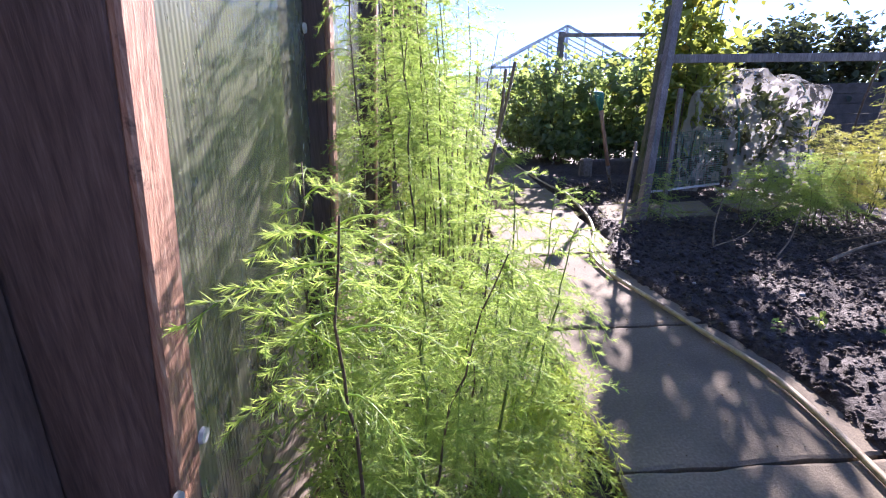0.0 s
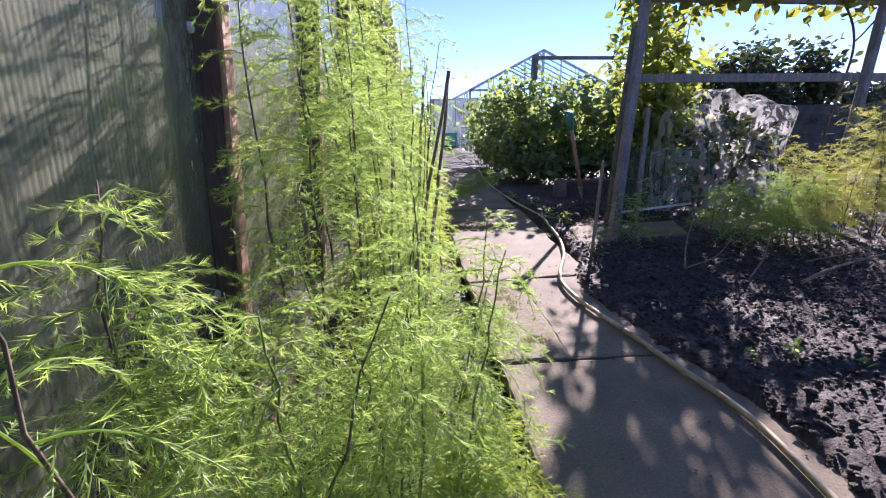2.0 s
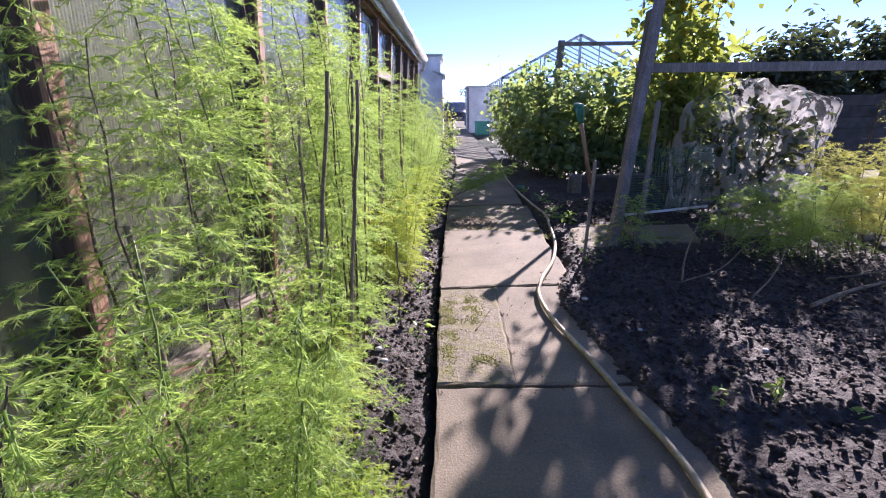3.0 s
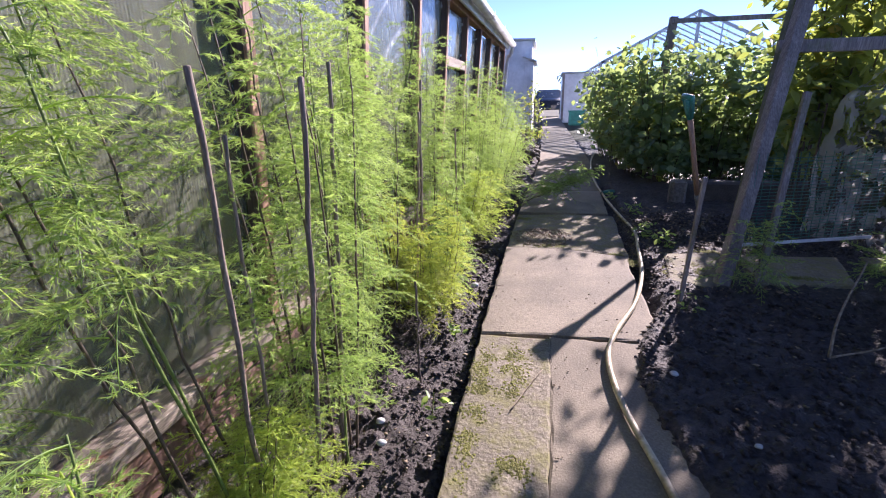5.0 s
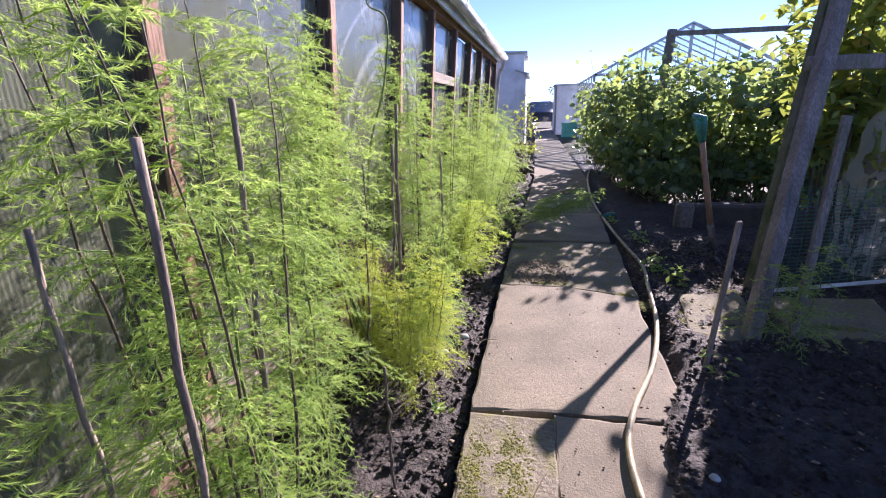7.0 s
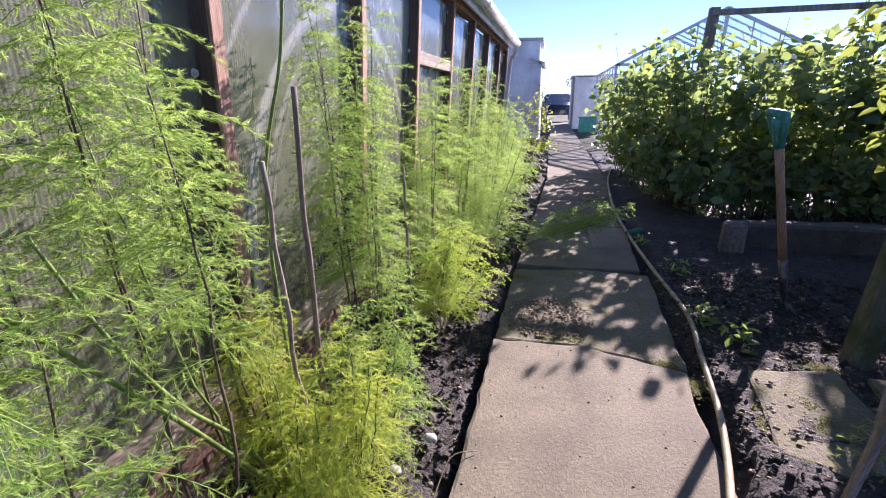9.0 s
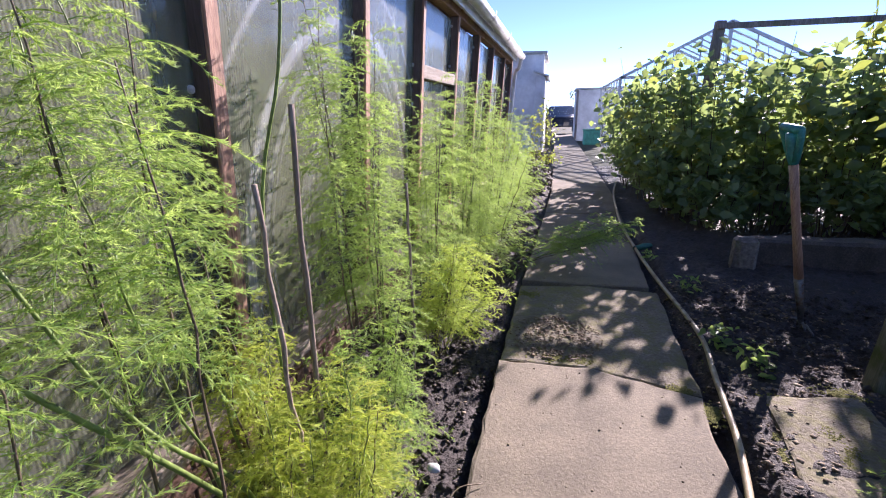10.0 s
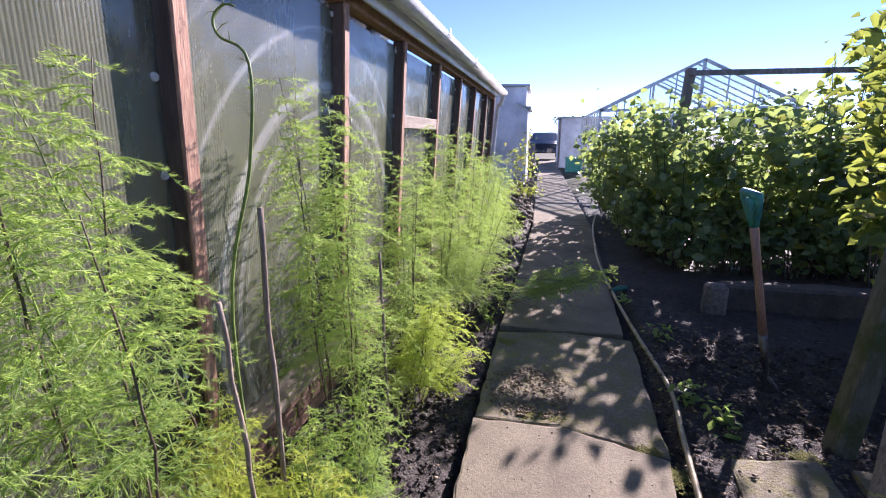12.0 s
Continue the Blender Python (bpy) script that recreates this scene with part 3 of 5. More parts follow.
for k, (cx, cy, rx, ry, z) in enumerate([(0.79, 3.24, 0.12, 0.05, 0.0), (0.88, 3.10, 0.05, 0.10, 0.0), (0.05, 1.5, 0.06, 0.48, 0.005), (0.15, 1.70, 0.12, 0.28, 0.005),
                                         (0.2, 1.2, 0.08, 0.1, 0.005), (1.12, 3.20, 0.10, 0.05, 0.03), (1.22, 2.95, 0.06, 0.13, 0.034), (1.4, 3.3, 0.12, 0.06, 0.03),
                                         (1.05, 2.9, 0.05, 0.14, 0.02), (1.75, 2.86, 0.16, 0.04, 0.034), (0.3, 3.4, 0.2, 0.05, -0.004), (1.0, 3.5, 0.05, 0.12, 0.0), (1.3, 3.45, 0.14, 0.07, 0.015), (1.15, 3.7, 0.1, 0.1, 0.01), (1.45, 3.6, 0.1, 0.06, 0.01), (0.12, 4.2, 0.08, 0.12, -0.004)]):
    moss_patch(cx, cy, rx, ry, z, 100 + k)

# ---- long greenhouse ----
GX = -0.695  # front of the posts
Y0, Y1, EAVE = -2.45, 9.55, 1.94
POSTS = [-2.42, -1.35, -0.25, 0.52, 1.58, 2.59, 3.61, 4.51, 5.50, 6.48, 7.47, 8.58, 9.52]
greenhouse = thing("greenhouse", (-2.2, 4.0, 0.0), "long brown timber greenhouse glazed with cloudy polycarbonate", "greenhouse")
rng0 = np.random.default_rng(3)
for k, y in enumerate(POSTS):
    deep, half, back, lean = (0.20, 0.030, -0.040, 0.05) if k == 2 else (0.085, 0.026, 0.0, 0.0)  # the third is set back; its depth and lean fit the camera's view
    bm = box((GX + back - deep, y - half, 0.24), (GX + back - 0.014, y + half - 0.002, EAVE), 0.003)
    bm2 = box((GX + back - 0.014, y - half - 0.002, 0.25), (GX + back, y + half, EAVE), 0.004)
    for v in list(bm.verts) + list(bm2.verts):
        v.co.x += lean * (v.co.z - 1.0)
    # the post's shaded sides and sunlit front are painted as two browns
    post = part("post", bm, M["shaded_timber"], greenhouse, "post in dark brown that carries its side shade")
    part("cover_strip", bm2, M["timber"], post, "red-brown strip for the post's sunlit front")
    for z in (0.55, 1.21, 1.50, 1.85):
        for off in (-0.045, 0.036):
            bm = bmesh.new()
            bmesh.ops.create_cone(bm, cap_ends=True, segments=12, radius1=0.013, radius2=0.011, depth=0.006,
                                  matrix=Matrix.Translation((GX - 0.058, y + off, z + rng0.uniform(-0.05, 0.05))) @ Matrix.Rotation(math.pi / 2, 4, "Y"))
            part("washer", bm, M["washer"], post, "pale round fixing washer")
for a, b in zip(POSTS, POSTS[1:]):
    if b < 0.0:  # boards added to darken the bays before the glazing
        for i in range(7):
            ya, yb = a + 0.03 + (b - a - 0.06) * i / 7, a + 0.03 + (b - a - 0.06) * (i + 1) / 7
            part("door_board", box((GX - 0.24, ya + 0.002, 0.20), (GX - 0.215, yb - 0.002, EAVE), 0.003), M["shaded_timber"], greenhouse)
        continue
    part("panel", box((GX - 0.074, a + 0.02, 0.26), (GX - 0.064, b - 0.02, EAVE - 0.03)), M["poly_wiped" if 2.5 < a < 3.7 else "poly"], greenhouse)
part("transom", box((GX - 0.06, 4.54, 1.385), (GX - 0.004, 5.47, 1.475), 0.005), M["sill"], greenhouse, "weathered pale vent rail")
part("top_rail", box((GX - 0.09, Y0, EAVE), (GX - 0.004, Y1, EAVE + 0.10), 0.004), M["timber"], greenhouse)
part("sill", box((GX - 0.10, Y0, 0.185), (GX + 0.035, Y1, 0.245), 0.008), M["sill"], greenhouse, "cracked weathered timber sill")
part("soffit", box((GX - 0.0, Y0, EAVE + 0.06), (GX + 0.05, Y1, EAVE + 0.085)), M["white_paint"], greenhouse)
part("fascia", box((GX + 0.05, Y0, EAVE + 0.02), (GX + 0.07, Y1, EAVE + 0.17), 0.003), M["white_paint"], greenhouse)
# half-round gutter with brackets
prof = [(math.cos(a), math.sin(a)) for a in np.linspace(math.pi, 2 * math.pi, 11)]
gx, gz, gr = GX + 0.135, EAVE + 0.125, 0.06
gv = [(gx + r * c, y, gz + r * s) for y in (Y0, Y1 + 0.08) for r in (gr, gr - 0.004) for c, s in prof]
gf = []
for i in range(10):
    gf += [(i, i + 1, 23 + i, 22 + i), (11 + i + 1, 11 + i, 33 + i, 34 + i), (i + 1, i, 11 + i, 12 + i), (22 + i, 23 + i, 34 + i, 33 + i)]
gf += [(0, 22, 33, 11), (10, 21, 43, 32)]
array_part("gutter", gv, gf, M["gutter"], greenhouse, "white half-round plastic gutter", True)
for y in (0.3, 1.6, 2.75, 3.85, 4.92, 6.16, 7.4, 8.5, 9.4):
    s = Soup()
    pr = [(gx + 0.069 * math.cos(a), gz + 0.069 * math.sin(a)) for a in np.linspace(math.pi * 0.9, math.pi * 2.1, 14)]
    v = [(x, y + d, z) for d in (-0.02, 0.02) for x, z in pr] + [(x, y + d, z + 0.006) for d in (-0.02, 0.02) for x, z in pr]
    n = len(pr)
    for i in range(n - 1):
        gf2 = [(i, i + 1, n + i + 1, n + i), (2 * n + i + 1, 2 * n + i, 3 * n + i, 3 * n + i + 1)]
        s.f.append(np.array(gf2))
    s.v.append(np.array(v))
    s.part("gutter_bracket", M["gutter"], greenhouse)
    part("gutter_clip", box((gx - 0.07, y - 0.018, gz - 0.012), (gx - 0.05, y + 0.018, gz + 0.02), 0.003), M["gutter"], greenhouse)
array_part("downpipe", *tube_arrays(curve_points([(gx, Y1 - 0.02, gz - 0.05), (gx - 0.03, Y1, gz - 0.2), (gx - 0.09, Y1 + 0.02, gz - 0.4), (gx - 0.09, Y1 + 0.02, 0.0)], 4), 0.034, 10),
           M["gutter"], greenhouse, "white plastic downpipe", True)
# low brick plinth, roof, rear and ends
part("plinth", box((GX - 0.085, Y0, -0.12), (GX - 0.022, Y1, 0.187)), M["mortar"], greenhouse)
RX = -4.4
ridge = ((GX + RX) / 2, EAVE + 1.15)
for side, (ex, sgn) in enumerate(((GX + 0.03, 1), (RX, -1))):
    n = 12
    for k in range(n):
        ya, yb = Y0 + (Y1 - Y0) * k / n + 0.01, Y0 + (Y1 - Y0) * (k + 1) / n - 0.01
        array_part("roof_panel", [(ex, ya, EAVE + 0.12), (ex, yb, EAVE + 0.12), (ridge[0], yb, ridge[1]), (ridge[0], ya, ridge[1]),
                                  (ex, ya, EAVE + 0.13), (ex, yb, EAVE + 0.13), (ridge[0], yb, ridge[1] + 0.01), (ridge[0], ya, ridge[1] + 0.01)],
                   [(0, 3, 2, 1), (4, 5, 6, 7), (0, 1, 5, 4), (2, 3, 7, 6), (1, 2, 6, 5), (3, 0, 4, 7)], M["poly"], greenhouse)
        part("rafter", beam((ex, ya - 0.01, EAVE + 0.07), (ridge[0], ya - 0.01, ridge[1] - 0.05), 0.045, 0.07), M["timber"], greenhouse)
part("ridge_beam", box((ridge[0] - 0.03, Y0, ridge[1] - 0.10), (ridge[0] + 0.03, Y1, ridge[1] + 0.03), 0.005), M["timber"], greenhouse)
part("rear_rail", box((RX - 0.08, Y0, EAVE), (RX, Y1, EAVE + 0.1), 0.004), M["timber"], greenhouse)
part("rear_wall", box((RX - 0.10, Y0, -0.1), (RX, Y1, 0.9), 0.004), M["dark_timber"], greenhouse)
part("rear_panel", box((RX - 0.06, Y0, 0.9), (RX - 0.05, Y1, EAVE)), M["poly"], greenhouse)
for y in POSTS:
    part("rear_post", box((RX - 0.09, y - 0.03, 0.9), (RX - 0.01, y + 0.03, EAVE), 0.004), M["timber"], greenhouse)
for y in (Y0, Y1):
    part("end_panel", box((RX, y - 0.005, -0.1), (GX - 0.085, y + 0.005, EAVE + 0.05)), M["poly"], greenhouse)
    part("end_rail", box((RX, y - 0.03, EAVE), (GX - 0.09, y + 0.03, EAVE + 0.09), 0.004), M["timber"], greenhouse)

# ---- plants: helpers ----


def asparagus(x, y, stems, height, spread, seed, material="fern", fine=1.0, lean=(0.0, 0.0), label="feathery green asparagus fern in the soil bed", low=0.22,
              x_limits=(-0.66, 0.08), group="asparagus row", span=0.34, z0=-0.05, keep_off=None):
    """A clump: arching stems with side branches set with fine needles. fine < 1: fewer, coarser needles."""
    rng = np.random.default_rng(seed)
    clump = thing("asparagus_fern", (x, y, z0), label, "asparagus", group)
    for k in range(stems):
        a = rng.uniform(0, 6.283)
        h = height * rng.uniform(0.72, 1.05)
        out = spread * rng.uniform(0.25, 1.0)
        b0 = np.array([x + 0.07 * math.cos(a), y + 0.07 * math.sin(a), z0 - 0.02])
        tip = np.array([x + out * math.cos(a) + lean[0], y + out * math.sin(a) + lean[1], h])
        tip[0] = min(max(tip[0], x_limits[0] + 0.06), x_limits[1] - 0.03)
        mid = b0 * 0.5 + tip * 0.5 + np.array([rng.uniform(-0.05, 0.05), rng.uniform(-0.11, 0.11), 0.10 * h])
        ts = np.linspace(0, 1, 14)[:, None]
        line = (1 - ts) ** 2 * b0 + 2 * ts * (1 - ts) * mid + ts ** 2 * tip
        line += rng.normal(0, 0.004, line.shape)
        stem = tube("stem", line, np.linspace(0.0020 + 0.0032 * min(1.0, h), 0.0012, 14), M["green_stem"] if rng.random() < 0.55 else M["brown_stem"], clump, 5)
        s = Soup()
        n_lat = int((24 + 10 * h) * (0.6 + 0.4 * fine))
        for i in range(n_lat):
            t = low + (1 - low) * (i + rng.uniform(0, 1)) / n_lat
            f = t * 13
            i0 = min(12, int(f))
            p = line[i0] + (line[i0 + 1] - line[i0]) * (f - i0)
            la = rng.uniform(0, 6.283)
            length = span * (1.05 - 0.72 * t) * rng.uniform(0.55, 1.35)
            d = np.array([math.cos(la), math.sin(la), rng.uniform(0.25, 0.75)])
            d /= np.linalg.norm(d)
            droop = rng.uniform(0.3, 1.0)
            us = np.linspace(0, 1, 7)[:, None]
            lat = p + d * length * us + np.array([0, 0, -droop * length]) * us ** 2
            edge = x_limits[1] + rng.uniform(-0.16, 0.07)
            over = max(lat[-1][0] - edge, x_limits[0] - lat[-1][0])
            if over > 0.0:
                length *= max(0.3, 1.0 - over / max(0.02, abs(lat[-1][0] - p[0])))
                lat = p + d * length * us + np.array([0, 0, -droop * length]) * us ** 2
                lat[:, 0] = np.maximum(lat[:, 0], x_limits[0])
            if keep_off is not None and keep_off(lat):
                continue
            tv, tf = tube_arrays(lat, np.linspace(0.0016, 0.0006, 7), 3)
            s.put(tv, np.vstack([tf[:, [0, 1, 2]], tf[:, [0, 2, 3]]]))
            n_sub = max(4, int(length / 0.0125 * (0.5 + 0.5 * fine)))
            tt = np.linspace(0.12, 1.0, n_sub)
            ang_flip = np.where(np.arange(n_sub) % 2 == 0, 1.0, -1.0)
            axis = unit(lat[-1] - lat[0])
            side = unit(np.cross(axis, np.array([0.1, 0.05, 1.0])))
            up = np.cross(side, axis)
            q = np.stack([np.interp(tt, us[:, 0], lat[:, c]) for c in range(3)], -1)
            sl = (0.020 + 0.048 * (1 - tt)) * rng.uniform(0.6, 1.2, n_sub) * (length / 0.25) ** 0.5
            sd = unit(axis[None] * rng.uniform(0.5, 1.0, (n_sub, 1)) + side[None] * (ang_flip * rng.uniform(0.5, 1.0, n_sub))[:, None]
                      + up[None] * rng.uniform(-0.5, 0.6, (n_sub, 1)) + np.array([0, 0, -0.15]))
            n_nd = int(19 * fine) + 4
            nt_ = np.linspace(0.08, 1.0, n_nd)
            roots = q[:, None, :] + sd[:, None, :] * (sl[:, None] * nt_[None, :])[:, :, None]
            m = n_sub * n_nd
            roots = roots.reshape(m, 3)
            dirs = unit(np.repeat(sd, n_nd, 0) * 0.95 + unit(rng.normal(0, 1, (m, 3))) * 0.62)
            ln = rng.uniform(0.008, 0.018, m)[:, None] / (0.55 + 0.45 * fine)
            wd = unit(np.cross(dirs, rng.normal(0, 1, (m, 3)))) * (0.00060 / (0.25 + 0.75 * fine))
            s.put(np.stack([roots - wd, roots + wd, roots + dirs * ln], 1).reshape(-1, 3), np.arange(3 * m).reshape(-1, 3))
            # spine of each branchlet
            w2 = unit(np.cross(sd, np.array([0.3, 0.2, 1.0]))) * 0.0006
            s.put(np.stack([q - w2, q + w2, q + sd * sl[:, None]], 1).reshape(-1, 3), np.arange(3 * n_sub).reshape(-1, 3))
        if s.n:
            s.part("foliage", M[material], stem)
    return clump


def leaf_shapes(rng, centres, normals, size, ratio=0.6, fold=0.25):
    """Pointed leaves, each two folded halves of two triangles."""
    n = len(centres)
    nrm = unit(normals)
    ax = unit(np.cross(nrm, rng.normal(0, 1, (n, 3))))
    ax[:, 2] -= 0.35
    ax = unit(ax - nrm * (ax * nrm).sum(1, keepdims=True))
    sd = np.cross(nrm, ax)
    L = (size * rng.uniform(0.55, 1.25, n))[:, None]
    W = L * ratio * 0.5
    base = centres - ax * L * 0.5
    tip = centres + ax * L * 0.5 - nrm * L * 0.10
    m1 = centres - ax * L * 0.08 - nrm * L * fold * 0.3
    l1 = centres - ax * L * 0.12 + sd * W + nrm * L * fold * 0.25
    r1 = centres - ax * L * 0.12 - sd * W + nrm * L * fold * 0.25
    l2 = centres + ax * L * 0.2 + sd * W * 0.75 + nrm * L * fold * 0.12
    r2 = centres + ax * L * 0.2 - sd * W * 0.75 + nrm * L * fold * 0.12
    v = np.stack([base, m1, tip, l1, l2, r1, r2], 1).reshape(-1, 3)
    t = np.array([(0, 1, 3), (3, 1, 4), (4, 1, 2), (0, 5, 1), (5, 6, 1), (6, 2, 1)])
    f = (np.arange(n)[:, None, None] * 7 + t[None]).reshape(-1, 3)
    return v, f


def bush(name, x, y, h, r, leaves, size, seed, material, label, category, group="", stems=8, low=0.1, ratio=0.62, stem_mat="brown_stem", lean=(0, 0), z0=-0.05, thick=0.006, top_thin=0.6):
    """Canes that fan out from the base, hung with leaves in uneven clumps."""
    rng = np.random.default_rng(seed)
    ob = thing(name, (x, y, z0), label, category, group)
    anchors = []
    for k in range(stems):
        a = rng.uniform(0, 6.283)
        hh = h * rng.uniform(0.7, 1.05)
        o = r * rng.uniform(0.3, 0.95)
        b0 = np.array([x + 0.25 * r * math.cos(a), y + 0.25 * r * math.sin(a), z0 - 0.02])
        tip = np.array([x + o * math.cos(a) + lean[0], y + o * math.sin(a) + lean[1], hh])
        mid = (b0 + tip) / 2 + np.array([rng.uniform(-0.08, 0.08), rng.uniform(-0.08, 0.08), 0.1])
        ts = np.linspace(0, 1, 10)[:, None]
        line = (1 - ts) ** 2 * b0 + 2 * ts * (1 - ts) * mid + ts ** 2 * tip
        tube("stem", line, np.linspace(thick, thick * 0.35, 10), M[stem_mat], ob, 5)
        anchors.append(line)
        for _ in range(5):
            i = rng.integers(3, 9)
            d = np.array([rng.normal(), rng.normal(), rng.uniform(-0.2, 0.7)])
            d /= np.linalg.norm(d)
            tw = line[i] + d * r * rng.uniform(0.25, 0.6) * np.linspace(0, 1, 6)[:, None]
            tube("twig", tw, np.linspace(thick * 0.5, thick * 0.2, 6), M[stem_mat], ob, 3)
            anchors.append(tw)
    pts = np.vstack([a[1:] if len(a) == 10 else np.vstack([a, a]) for a in anchors])
    pts = pts[pts[:, 2] > low * h]
    c = pts[rng.integers(0, len(pts), leaves)] + rng.normal(0, 1, (leaves, 3)) * np.array([0.085, 0.085, 0.075]) * (0.5 + r)
    c = c[c[:, 2] > max(0.03, low * h)]
    nrm = rng.normal(0, 1, (len(c), 3)) * 0.8 + np.array([0, 0, 0.8]) + (c - np.array([x, y, h * 0.5])) * 0.5
    v, f = leaf_shapes(rng, c, nrm, size, ratio)
    array_part("foliage", v, f, M[material], ob)
    return ob

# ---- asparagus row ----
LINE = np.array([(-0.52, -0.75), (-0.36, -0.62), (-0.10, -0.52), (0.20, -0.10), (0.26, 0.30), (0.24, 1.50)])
CLEAR = np.vstack([a + (b - a) * s for a, b in zip(LINE, LINE[1:]) for s in (0.0, 0.25, 0.5, 0.75)] + [LINE[-1:]])  # the camera's path, kept free of foliage


def near_camera_path(lat):
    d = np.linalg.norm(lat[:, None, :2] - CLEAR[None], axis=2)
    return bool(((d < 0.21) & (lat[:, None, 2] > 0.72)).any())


ROW = [  # x, y, stems, height, spread, material, fineness, lowest branch, lean
    (-0.63, 0.00, 10, 0.92, 0.26, "fern", 1.0, 0.12, (0.0, -0.10)),
    (-0.38, 0.20, 10, 0.84, 0.26, "fern", 1.0, 0.10, (0.05, 0.0)),
    (-0.20, 0.24, 6, 0.40, 0.12, "fern_yellow", 1.0, 0.10, (0.04, 0.0)),
    (-0.56, 0.42, 3, 1.40, 0.18, "fern", 1.0, 0.30, (0.0, 0.0)),
    (-0.50, 0.86, 5, 1.62, 0.16, "fern", 0.9, 0.50, (-0.02, -0.22)),
    (-0.44, 0.90, 7, 0.36, 0.12, "fern_yellow", 1.0, 0.15, (0.0, 0.0)),
    (-0.38, 1.20, 8, 1.48, 0.24, "fern", 1.0, 0.14, (0.0, 0.0)),
    (-0.44, 1.58, 5, 1.05, 0.24, "fern", 1.0, 0.22, (0.0, 0.0)),
    (-0.52, 1.74, 3, 1.50, 0.16, "fern", 1.0, 0.50, (0.0, -0.10)),
    (-0.52, 2.10, 4, 1.62, 0.18, "fern", 1.0, 0.50, (0.0, -0.02)),
    (-0.52, 2.32, 3, 1.36, 0.14, "fern", 1.0, 0.50, (-0.03, -0.24)),
    (-0.50, 2.42, 7, 0.66, 0.20, "fern_gold", 1.0, 0.12, (0.0, 0.0)),
    (-0.31, 2.25, 8, 0.60, 0.20, "fern_gold", 1.0, 0.14, (0.02, 0.0)),
    (-0.34, 2.54, 7, 0.56, 0.20, "fern", 1.0, 0.10, (0.08, 0.06)),
    (-0.54, 3.08, 9, 1.50, 0.20, "fern", 1.0, 0.24, (0.0, -0.05)),
    (-0.34, 3.56, 9, 0.60, 0.20, "fern_yellow", 1.0, 0.15, (0.18, -0.20)),
    (-0.46, 3.72, 7, 1.26, 0.22, "fern", 1.0, 0.25, (0.0, 0.0)),
    (-0.44, 4.40, 8, 1.38, 0.26, "fern", 0.9, 0.20, (0.04, 0.0)),
    (-0.26, 4.70, 7, 0.85, 0.32, "fern", 0.9, 0.14, (0.14, -0.05)),
    (-0.36, 5.30, 8, 1.20, 0.32, "fern", 0.75, 0.15, (0.06, 0.0)),
    (-0.34, 6.00, 8, 1.32, 0.30, "fern", 0.65, 0.15, (0.06, 0.0)),
    (-0.32, 6.70, 7, 1.05, 0.32, "fern", 0.6, 0.14, (0.06, 0.0)),
    (-0.30, 7.35, 6, 1.12, 0.28, "fern", 0.5, 0.14, (0.04, 0.0)),
    (-0.28, 8.05, 5, 0.80, 0.24, "fern", 0.5, 0.12, (0.04, 0.0)),
]
for k, (x, y, n, h, sp, mt, fine, low, lean) in enumerate(ROW):
    lab = "yellowing feathery asparagus fern in the soil bed" if mt != "fern" else "tall feathery green asparagus fern in the soil bed" if h > 1 else "low bushy green asparagus fern in the soil bed"
    asparagus(x, y, n, h, sp, 200 + k, mt, fine, lean, lab, low, (-0.77 if y < 1 else -0.72, -0.02 if y < 0.5 else -0.18 if y < 2.2 else -0.06 if y < 2.3 else 0.0 if y < 3.2 else 0.30), span=0.34 if h > 0.7 else 0.24, keep_off=near_camera_path)


asparagus(-0.06, 4.95, 7, 0.46, 0.14, 260, "fern", 1.0, (0.78, -0.34), "asparagus frond sprawling across the concrete path", 0.40, (-0.3, 0.98), span=0.24)


def bare_shoot(points, r, label):
    ob = thing("asparagus_shoot", points[0], label, "asparagus", "asparagus shoots")
    pts = curve_points(points, 5)
    tube("stem", pts, np.linspace(r, r * 0.45, len(pts)), M["green_stem"], ob, 6)
    rng = np.random.default_rng(int(points[0][1] * 100))
    for p in pts[len(pts) // 3:-2:3]:
        d = np.array([rng.uniform(-1, 1), rng.uniform(-1, 1), rng.uniform(0.1, 0.8)]) * 0.07
        tube("twig", [p, p + d * 0.6, p + d + np.array([0, 0, -0.01])], [0.0012, 0.001, 0.0006], M["green_stem"], ob, 3)


bare_shoot([(-0.50, 2.42, -0.06), (-0.53, 2.45, 0.84), (-0.42, 2.45, 1.26), (-0.39, 2.45, 1.50), (-0.46, 2.45, 1.56), (-0.47, 2.45, 1.60), (-0.44, 2.45, 1.625), (-0.41, 2.45, 1.62)], 0.005, "tall bare green shoot with a curled tip")
bare_shoot([(-0.47, 2.30, -0.04), (-0.48, 2.12, 0.28), (-0.47, 1.98, 0.52), (-0.48, 1.86, 0.72), (-0.49, 1.78, 0.86)], 0.0085, "thick green shoot leaning along the bed")
bare_shoot([(-0.49, 2.30, -0.04), (-0.50, 2.16, 0.30), (-0.50, 2.02, 0.52), (-0.53, 1.94, 0.72), (-0.56, 1.88, 0.95)], 0.0075, "green shoot leaning against the greenhouse")


def stake(top, base, r, label="thin dry wooden plant stake in the bed"):
    ob = thing("plant_stake", base, label, "stake", "plant stakes")
    a, b = Vector(base) - Vector((0, 0, 0.05)), Vector(top)
    rng = np.random.default_rng(int(abs(top[1]) * 1000))
    pts = [a.lerp(b, i / 12) + Vector(rng.normal(0, 0.003, 3)) for i in range(13)]
    tube("cane", pts, [r * (1.08 - 0.02 * i + (0.1 if i % 4 == 0 else 0)) for i in range(13)], M["stake"], ob, 7)
    return ob


